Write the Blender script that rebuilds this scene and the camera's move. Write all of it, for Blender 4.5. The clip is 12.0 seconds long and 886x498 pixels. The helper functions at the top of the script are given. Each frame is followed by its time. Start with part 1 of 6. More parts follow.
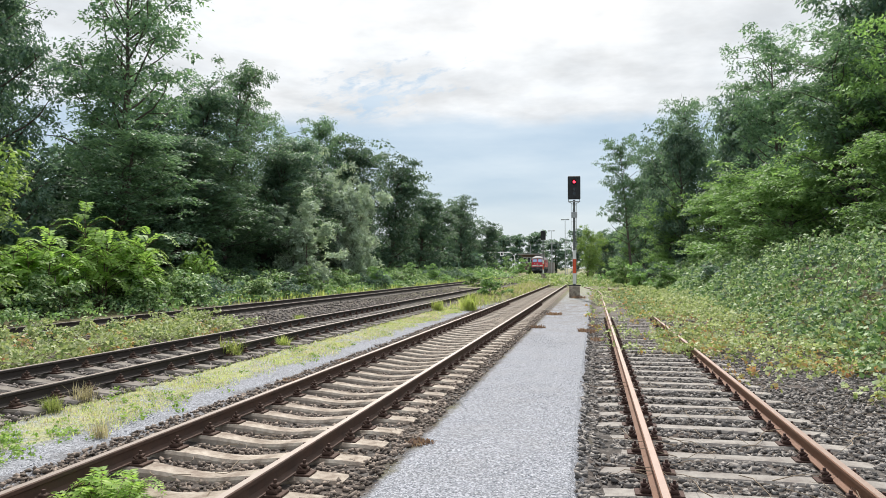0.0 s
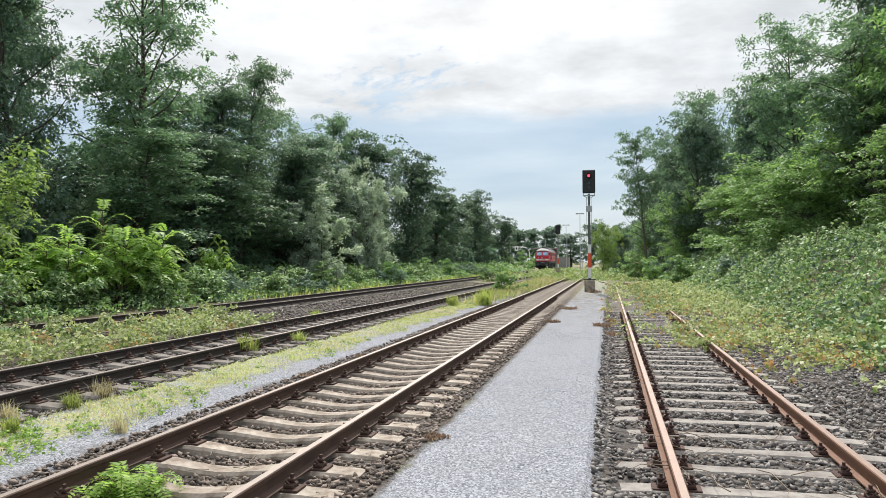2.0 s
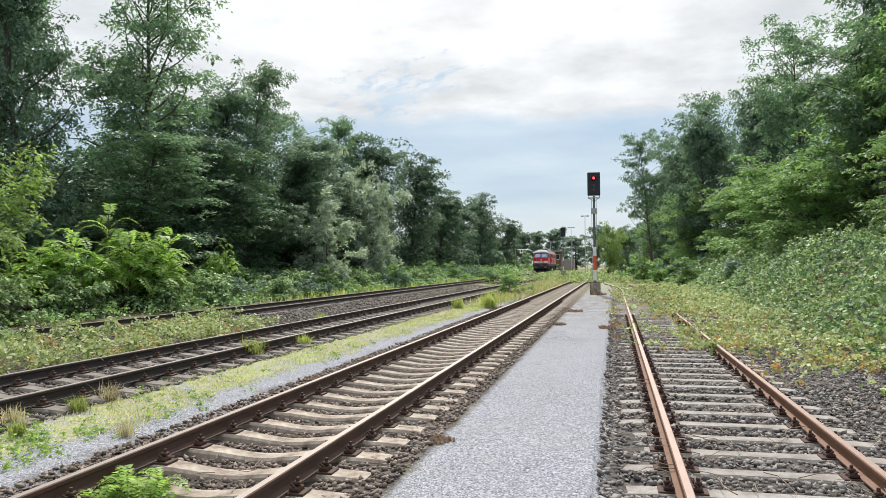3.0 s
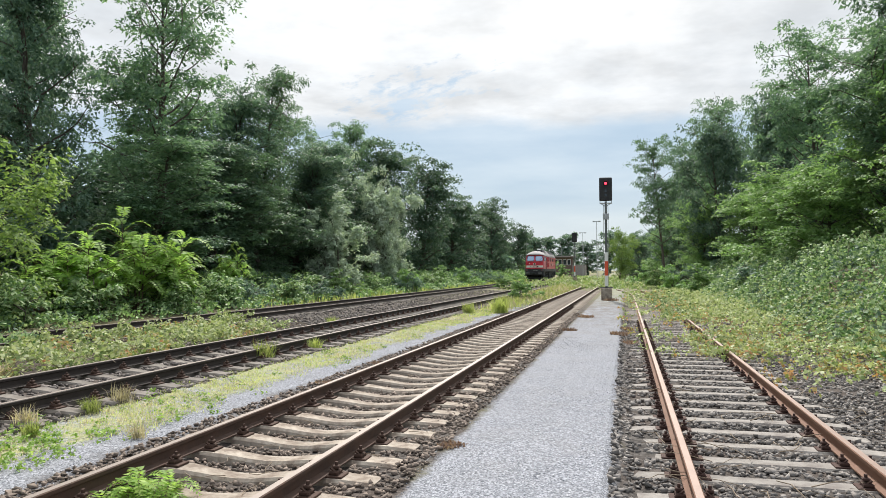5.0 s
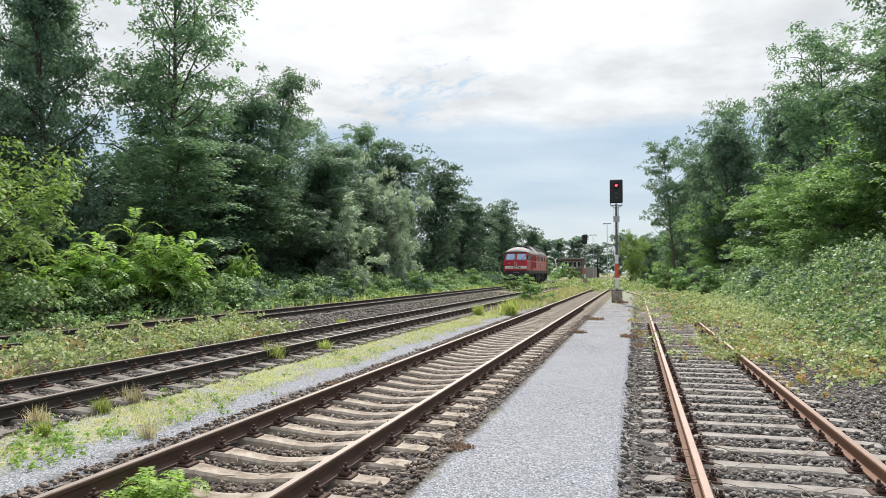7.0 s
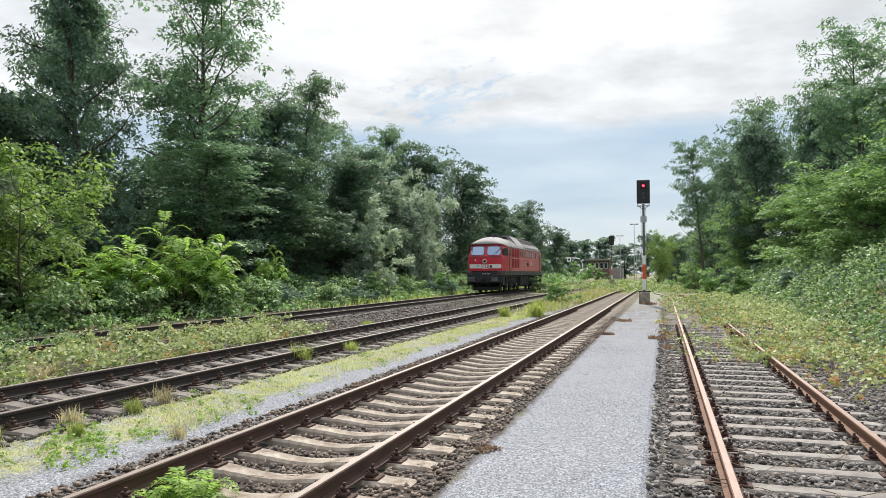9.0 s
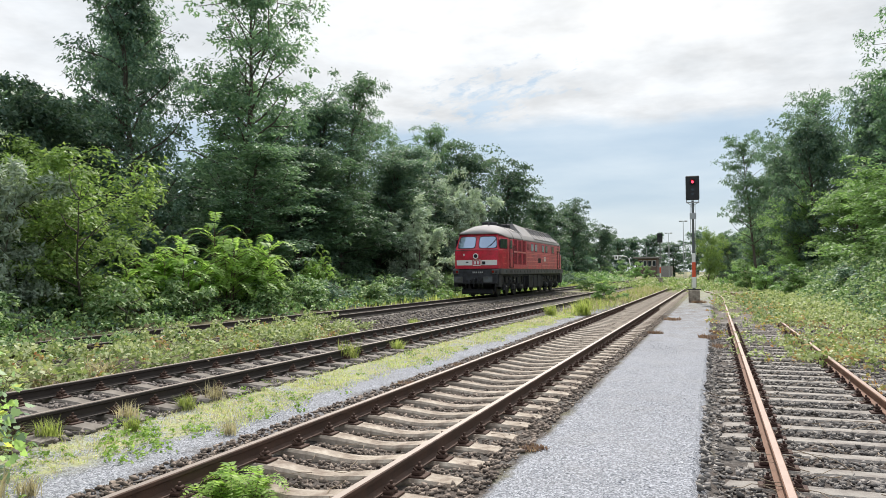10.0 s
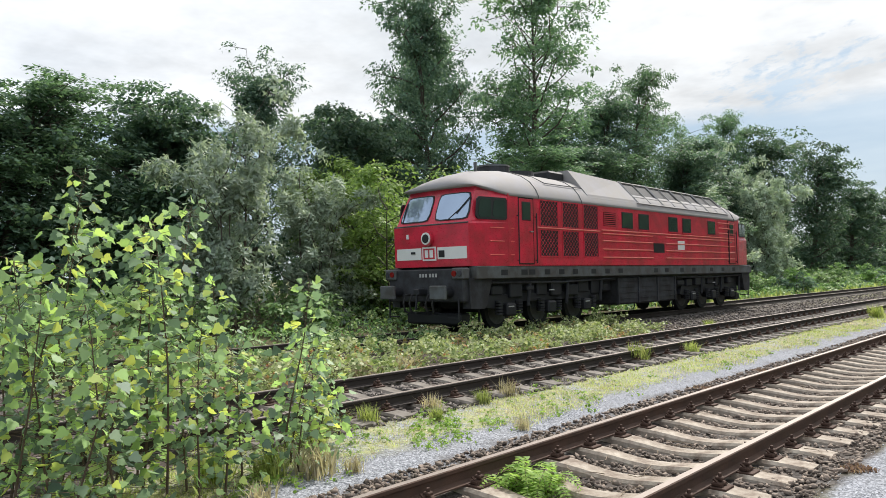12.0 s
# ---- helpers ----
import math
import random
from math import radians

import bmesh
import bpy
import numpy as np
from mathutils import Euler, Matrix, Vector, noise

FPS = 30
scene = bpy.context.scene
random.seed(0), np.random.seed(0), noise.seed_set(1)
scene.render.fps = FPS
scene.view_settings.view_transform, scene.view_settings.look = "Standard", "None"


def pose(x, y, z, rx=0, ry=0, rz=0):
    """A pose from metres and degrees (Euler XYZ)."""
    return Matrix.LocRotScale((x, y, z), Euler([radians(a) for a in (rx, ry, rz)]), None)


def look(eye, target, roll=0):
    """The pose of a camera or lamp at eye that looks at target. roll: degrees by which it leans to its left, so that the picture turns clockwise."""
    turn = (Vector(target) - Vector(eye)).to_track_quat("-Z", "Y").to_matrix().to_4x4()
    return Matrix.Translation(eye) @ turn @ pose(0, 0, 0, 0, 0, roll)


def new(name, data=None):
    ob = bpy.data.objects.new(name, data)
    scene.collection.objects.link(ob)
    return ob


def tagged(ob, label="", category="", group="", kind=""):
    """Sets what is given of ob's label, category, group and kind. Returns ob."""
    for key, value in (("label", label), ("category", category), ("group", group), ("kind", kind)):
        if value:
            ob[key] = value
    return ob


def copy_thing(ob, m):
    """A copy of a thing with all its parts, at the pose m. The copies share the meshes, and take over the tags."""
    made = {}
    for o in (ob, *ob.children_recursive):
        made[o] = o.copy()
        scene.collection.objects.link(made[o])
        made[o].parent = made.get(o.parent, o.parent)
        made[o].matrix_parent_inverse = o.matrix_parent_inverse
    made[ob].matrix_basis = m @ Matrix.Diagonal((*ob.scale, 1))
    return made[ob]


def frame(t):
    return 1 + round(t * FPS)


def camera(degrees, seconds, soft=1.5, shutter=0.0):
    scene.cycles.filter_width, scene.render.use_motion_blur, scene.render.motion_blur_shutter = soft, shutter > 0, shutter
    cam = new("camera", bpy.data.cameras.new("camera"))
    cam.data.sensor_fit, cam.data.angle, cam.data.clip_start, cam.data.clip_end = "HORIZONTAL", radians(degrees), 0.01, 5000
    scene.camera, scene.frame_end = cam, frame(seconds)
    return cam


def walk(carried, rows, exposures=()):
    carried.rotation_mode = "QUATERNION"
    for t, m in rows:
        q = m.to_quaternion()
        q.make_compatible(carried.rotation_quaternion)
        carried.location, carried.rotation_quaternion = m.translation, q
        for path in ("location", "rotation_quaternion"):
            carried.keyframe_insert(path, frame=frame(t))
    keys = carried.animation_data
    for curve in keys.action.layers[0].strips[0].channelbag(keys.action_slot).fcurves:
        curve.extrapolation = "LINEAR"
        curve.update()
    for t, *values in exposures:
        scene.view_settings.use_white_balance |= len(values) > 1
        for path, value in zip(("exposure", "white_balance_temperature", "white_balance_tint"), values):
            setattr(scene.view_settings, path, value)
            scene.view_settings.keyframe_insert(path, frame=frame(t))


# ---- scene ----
EYE, TURN, TILT = 1.7, 11.6, 1.5
cam = camera(62.53, 12.0, soft=0.6)
# seconds, then degrees: turn to the left, upward tilt, roll, all from the first pose
ROWS = [
    (0.0, 0, 0, 0), (0.5, .33, -.05, -.1), (1.0, .64, -.2, -.11), (1.5, .9, -.34, -.21), (2.0, 1.14, -.39, -.36),
    (2.5, 1.33, -.31, -.48), (3.0, 1.53, -.16, -.54), (5.0, 2.4, .21, -.23), (5.5, 2.59, .24, -.07), (6.0, 2.77, .24, -.03),
    (6.5, 2.96, .3, -.05), (7.0, 3.18, .35, -.04), (9.0, 5.19, .48, -.26), (9.5, 6.59, .47, -.39), (10.0, 8.74, .4, -.55),
    (10.5, 11.76, .35, -.84), (11.0, 15.94, .35, -1.11), (11.5, 21.98, .44, -1.41), (12.0, 30.94, .86, -1.85),
]
walk(cam, [(t, pose(0, 0, EYE, TILT, 0, TURN) @ pose(0, 0, 0, 90 + p, 0, y) @ pose(0, 0, 0, 0, 0, r)) for t, y, p, r in ROWS],
     exposures=[(0.0, 0.33), (12.0, 0.33)])

# ---- light ----
SUN_AZ, SUN_EL = 10.0, 50.0        # degrees to the left of the tracks, and up
sun = new("sun", bpy.data.lights.new("sun", "SUN"))
sun.data.energy, sun.data.angle, sun.data.color = 4.5, radians(3), (1.0, 0.96, 0.9)
_d = Vector((-math.sin(radians(SUN_AZ)) * math.cos(radians(SUN_EL)), math.cos(radians(SUN_AZ)) * math.cos(radians(SUN_EL)), math.sin(radians(SUN_EL))))
sun.matrix_world = look(_d * 300, (0, 0, 0))


class Nodes:
    """Short hand for building a node tree."""

    def __init__(self, tree):
        self.tree, self.nodes = tree, tree.nodes

    def add(self, kind, ins=None, **attrs):
        n = self.nodes.new("ShaderNode" + kind)
        for k, v in attrs.items():
            setattr(n, k, v)
        for k, v in (ins or {}).items():
            s = n.inputs[k]
            if isinstance(v, bpy.types.NodeSocket):
                self.tree.links.new(v, s)
            elif isinstance(v, tuple) and len(v) == 3 and s.type == "RGBA":
                s.default_value = (*v, 1)
            else:
                s.default_value = v
        return n

    def math(self, op, a, b=0.0, clamp=False):
        return self.add("Math", {0: a, 1: b}, operation=op, use_clamp=clamp).outputs[0]

    def ramp(self, fac, stops):
        n = self.add("ValToRGB", {0: fac})
        e = n.color_ramp.elements
        while len(e) < len(stops):
            e.new(0.5)
        for el, (p, c) in zip(e, stops):
            el.position, el.color = p, ((c, c, c, 1) if isinstance(c, (int, float)) else (*c, 1))
        return n.outputs[0]

    def mix(self, fac, a, b, blend="MIX"):
        return self.add("MixRGB", {0: fac, 1: a, 2: b}, blend_type=blend).outputs[0]

    def noise(self, scale, detail=3.0, vec=None, rough=0.55):
        ins = {"Scale": scale, "Detail": detail, "Roughness": rough}
        if vec is not None:
            ins["Vector"] = vec
        return self.add("TexNoise", ins).outputs[0]


def make_world():
    world = bpy.data.worlds.new("sky")
    scene.world, world.use_nodes = world, True
    n = Nodes(world.node_tree)
    n.nodes.clear()
    sky = n.add("TexSky", sky_type="NISHITA", sun_disc=False, sun_elevation=radians(SUN_EL), sun_rotation=radians(-SUN_AZ), air_density=1.0, dust_density=2.0)
    way = n.add("TexCoord").outputs["Generated"]
    sep = n.add("SeparateXYZ", {0: way})
    up = n.math("MAXIMUM", sep.outputs[2], 0.02)
    # a flat cloud deck overhead
    px, py = n.math("DIVIDE", sep.outputs[0], n.math("ADD", up, 0.12)), n.math("DIVIDE", sep.outputs[1], n.math("ADD", up, 0.12))
    deck = n.add("CombineXYZ", {0: px, 1: py, 2: 0.0}).outputs[0]
    big, fine = n.noise(0.9, 5, deck, 0.6), n.noise(3.2, 6, deck, 0.62)
    cover = n.math("ADD", n.math("MULTIPLY", big, 0.7), n.math("MULTIPLY", fine, 0.3))
    # clear band above the horizon, closed deck higher up
    rise = n.math("ADD", sep.outputs[2], n.math("MULTIPLY", n.math("SUBTRACT", n.noise(2.2, 6, deck, 0.6), 0.5), 0.05))
    deck_mask = n.ramp(rise, [(0.19, 0.0), (0.21, 1.0)])
    # one torn opening in the deck: streaks of grey-blue between shreds of cloud
    gap = n.add("VectorMath", {0: way, 1: HOLE}, operation="SUBTRACT").outputs[0]
    slant = n.add("VectorRotate", {"Vector": gap, "Axis": (0.0, 1.0, 0.0), "Angle": radians(14)}, rotation_type="AXIS_ANGLE").outputs[0]
    reach = n.add("VectorMath", {0: slant, 1: (9.5, 9.5, 26.0)}, operation="MULTIPLY").outputs[0]
    reach = n.add("VectorMath", {0: reach}, operation="LENGTH").outputs["Value"]
    streak = n.noise(1.0, 7, n.add("VectorMath", {0: slant, 1: (26.0, 26.0, 75.0)}, operation="MULTIPLY").outputs[0], 0.68)
    hole = n.math("SUBTRACT", n.math("MULTIPLY", n.math("SUBTRACT", streak, 0.36), 6.5), n.math("MULTIPLY", reach, 1.35), clamp=True)
    wisps = n.ramp(cover, [(0.44, 0.25), (0.6, 1.0)])
    mask = n.math("MULTIPLY", deck_mask, n.math("SUBTRACT", 1.0, n.math("MULTIPLY", hole, 1.0)))
    mask = n.math("MULTIPLY", mask, n.math("ADD", 0.78, n.math("MULTIPLY", wisps, 0.22)))
    # thin blue-grey haze in the open band near the horizon
    soft = n.add("VectorMath", {0: way, 1: (1.0, 1.0, 5.0)}, operation="MULTIPLY").outputs[0]
    haze = n.ramp(n.noise(4.0, 5, soft), [(0.35, (2.7, 3.6, 4.5)), (0.7, (3.9, 4.6, 5.2))])
    pale = n.ramp(sep.outputs[2], [(0.0, 0.75), (0.1, 0.0)])
    haze = n.mix(pale, haze, (4.9, 5.4, 5.7))
    open_sky = n.mix(0.85, sky.outputs[0], haze)
    toward = n.add("VectorMath", {0: way, 1: tuple(_d)}, operation="DOT_PRODUCT").outputs["Value"]
    glow = n.ramp(toward, [(0.0, (6.5, 7.2, 8.2)), (0.6, (7.0, 7.15, 7.35)), (0.77, (5.8, 5.95, 6.1)), (0.87, (7.3, 7.3, 7.25)), (1.0, (20.0, 19.0, 18.0))])
    grey = n.ramp(n.noise(1.7, 5, deck, 0.6), [(0.36, 0.76), (0.6, 1.04)])
    cloud = n.mix(1.0, glow, grey, "MULTIPLY")
    col = n.mix(mask, open_sky, cloud)
    bg = n.add("Background", {0: col, 1: SKY})
    n.tree.links.new(bg.outputs[0], n.add("OutputWorld").inputs[0])


SKY = 0.128
HOLE = (-0.282, 0.93, 0.231)
make_world()

# ---- materials ----


def material(name, colour, rough=0.8, metal=0.0, var=0.25, scale=4.0, fine=60.0, bump=0.3, bump_size=0.01, spec=0.5, island=0.0, rand=0.0, dirt=None, emit=None):
    """A procedural surface: colour with variation at two scales, and relief. dirt: (colour, amount, scale)."""
    m = bpy.data.materials.new(name)
    m.use_nodes = True
    n = Nodes(m.node_tree)
    n.nodes.clear()
    vec = n.add("TexCoord").outputs["Object"]
    a, b = n.noise(scale, 4, vec), n.noise(fine, 3, vec)
    v = n.math("ADD", n.math("MULTIPLY", n.math("SUBTRACT", a, 0.5), 1.6), n.math("MULTIPLY", n.math("SUBTRACT", b, 0.5), 1.2))
    if island:
        v = n.math("ADD", v, n.math("MULTIPLY", n.math("SUBTRACT", n.add("NewGeometry").outputs["Random Per Island"], 0.5), island / max(var, 0.01)))
    if rand:
        v = n.math("ADD", v, n.math("MULTIPLY", n.math("SUBTRACT", n.add("ObjectInfo").outputs["Random"], 0.5), rand / max(var, 0.01)))
    gain = n.math("ADD", 1.0, n.math("MULTIPLY", v, var))
    gain = n.add("CombineXYZ", {0: gain, 1: gain, 2: gain}).outputs[0]
    col = n.mix(1.0, colour, gain, "MULTIPLY")
    if dirt:
        mask = n.ramp(n.noise(dirt[2], 6, vec, 0.65), [(0.5 - dirt[1] * 0.3, 0.0), (0.62, min(1.0, dirt[1] * 1.6))])
        col = n.mix(mask, col, dirt[0])
    ins = {"Base Color": col, "Metallic": metal, "Specular IOR Level": spec,
           "Roughness": n.math("ADD", rough, n.math("MULTIPLY", n.math("SUBTRACT", b, 0.5), 0.2), clamp=True)}
    if bump:
        ins["Normal"] = n.add("Bump", {"Strength": bump, "Distance": bump_size, "Height": b}).outputs[0]
    if emit:
        ins["Emission Color"], ins["Emission Strength"] = emit
    bsdf = n.add("BsdfPrincipled", ins)
    n.tree.links.new(bsdf.outputs[0], n.add("OutputMaterial").inputs[0])
    return m


def leaf_material(name, colours, through_light=0.35, rough=0.55, spec=0.25, patch=0.35):
    """Leaves: colours picked leaf by leaf and in drifts, some light coming through."""
    m = bpy.data.materials.new(name)
    m.use_nodes = True
    n = Nodes(m.node_tree)
    n.nodes.clear()
    vec = n.add("TexCoord").outputs["Object"]
    pick = n.math("ADD", n.math("MULTIPLY", n.add("NewGeometry").outputs["Random Per Island"], 1.0 - patch),
                  n.math("MULTIPLY", n.noise(0.8, 3, vec), patch))
    last = len(colours) - 1
    col = n.ramp(pick, [(0.1 + 0.8 * i / last, c) for i, c in enumerate(colours)])
    shift = n.math("ADD", 0.82, n.math("MULTIPLY", n.add("ObjectInfo").outputs["Random"], 0.36))
    col = n.mix(1.0, col, n.add("CombineXYZ", {0: shift, 1: shift, 2: shift}).outputs[0], "MULTIPLY")
    bsdf = n.add("BsdfPrincipled", {"Base Color": col, "Roughness": rough, "Specular IOR Level": spec})
    warm = n.mix(1.0, col, (1.15, 1.2, 0.8), "MULTIPLY")
    trans = n.add("BsdfTranslucent", {0: warm})
    mixed = n.add("MixShader", {0: through_light, 1: bsdf.outputs[0], 2: trans.outputs[0]})
    n.tree.links.new(mixed.outputs[0], n.add("OutputMaterial").inputs[0])
    return m


def ground_material():
    """Bands of ballast, fine gravel, dry grass and earth across the tracks, with ragged edges."""
    m = bpy.data.materials.new("ground")
    m.use_nodes = True
    n = Nodes(m.node_tree)
    n.nodes.clear()
    vec = n.add("TexCoord").outputs["Object"]
    sep = n.add("SeparateXYZ", {0: vec})
    x = n.math("ADD", sep.outputs[0], n.math("MULTIPLY", n.math("SUBTRACT", n.noise(1.1, 5, vec, 0.65), 0.5), 0.9))

    tidy = n.math("ADD", sep.outputs[0], n.math("MULTIPLY", n.math("SUBTRACT", n.noise(2.4, 5, vec, 0.7), 0.5), 0.22))

    def band(x0, x1, soft=0.12, ragged=True):
        at = x if ragged else tidy
        up = n.add("MapRange", {0: at, 1: x0 - soft, 2: x0 + soft, 3: 0.0, 4: 1.0}).outputs[0]
        down = n.add("MapRange", {0: at, 1: x1 - soft, 2: x1 + soft, 3: 1.0, 4: 0.0}).outputs[0]
        return n.math("MULTIPLY", up, down)

    cell = n.add("TexVoronoi", {"Vector": vec, "Scale": 22.0})
    # ballast ground, darkened below the loose stones' tone to stand for shade in gaps
    stone = n.ramp(cell.outputs["Color"], [(0.0, (0.03, 0.027, 0.025)), (0.5, (0.065, 0.058, 0.053)), (1.0, (0.13, 0.118, 0.11))])
    stone = n.mix(n.ramp(n.noise(0.7, 4, vec), [(0.4, 0.0), (0.7, 0.5)]), stone, (0.09, 0.06, 0.045))
    speck = n.add("TexVoronoi", {"Vector": vec, "Scale": 75.0})
    grit = n.ramp(speck.outputs["Color"], [(0.1, (0.08, 0.085, 0.097)), (0.5, (0.205, 0.215, 0.24)), (0.9, (0.4, 0.41, 0.45))])
    grit = n.mix(n.ramp(n.noise(1.3, 6, vec, 0.65), [(0.45, 0.0), (0.75, 0.3)]), grit, (0.22, 0.215, 0.21))
    earth = n.ramp(n.noise(3.0, 6, vec, 0.7), [(0.3, (0.06, 0.05, 0.03)), (0.55, (0.11, 0.1, 0.05)), (0.75, (0.08, 0.12, 0.04))])
    straw = n.ramp(n.noise(9.0, 6, vec, 0.7), [(0.3, (0.18, 0.18, 0.09)), (0.5, (0.32, 0.32, 0.16)), (0.7, (0.24, 0.29, 0.1))])
    col = earth
    for x0, x1, c in ((-15.2, -5.9, stone), (-6.15, -5.25, straw), (-5.25, -4.4, grit), (-4.6, -1.62, stone), (-0.2, 4.4, stone), (-1.66, -0.1, grit)):
        amount = band(x0, x1, 0.05, False) if x1 == -0.1 else band(x0, x1)
        if c is straw:
            col = n.mix(amount, col, grit)
            amount = n.math("MULTIPLY", amount, n.ramp(n.noise(2.6, 6, vec, 0.7), [(0.4, 0.1), (0.56, 0.9)]))
        col = n.mix(amount, col, c)
    worn = n.add("MapRange", {0: sep.outputs[1], 1: 15.0, 2: 34.0, 3: 0.0, 4: 0.75}).outputs[0]
    worn = n.math("MULTIPLY", worn, n.ramp(n.noise(1.6, 6, vec, 0.7), [(0.45, 0.0), (0.58, 1.0)]))
    col = n.mix(worn, col, (0.13, 0.11, 0.085))
    far = n.add("MapRange", {0: sep.outputs[1], 1: 34.0, 2: 60.0, 3: 0.0, 4: 0.85}).outputs[0]
    col = n.mix(n.math("MULTIPLY", far, n.noise(0.6, 4, vec)), col, straw)
    height = n.math("ADD", n.math("MULTIPLY", cell.outputs["Distance"], -1.0), n.math("MULTIPLY", speck.outputs["Distance"], -0.3))
    bump = n.add("Bump", {"Strength": 0.6, "Distance": 0.02, "Height": height})
    bsdf = n.add("BsdfPrincipled", {"Base Color": col, "Roughness": 0.95, "Specular IOR Level": 0.2, "Normal": bump.outputs[0]})
    n.tree.links.new(bsdf.outputs[0], n.add("OutputMaterial").inputs[0])
    return m


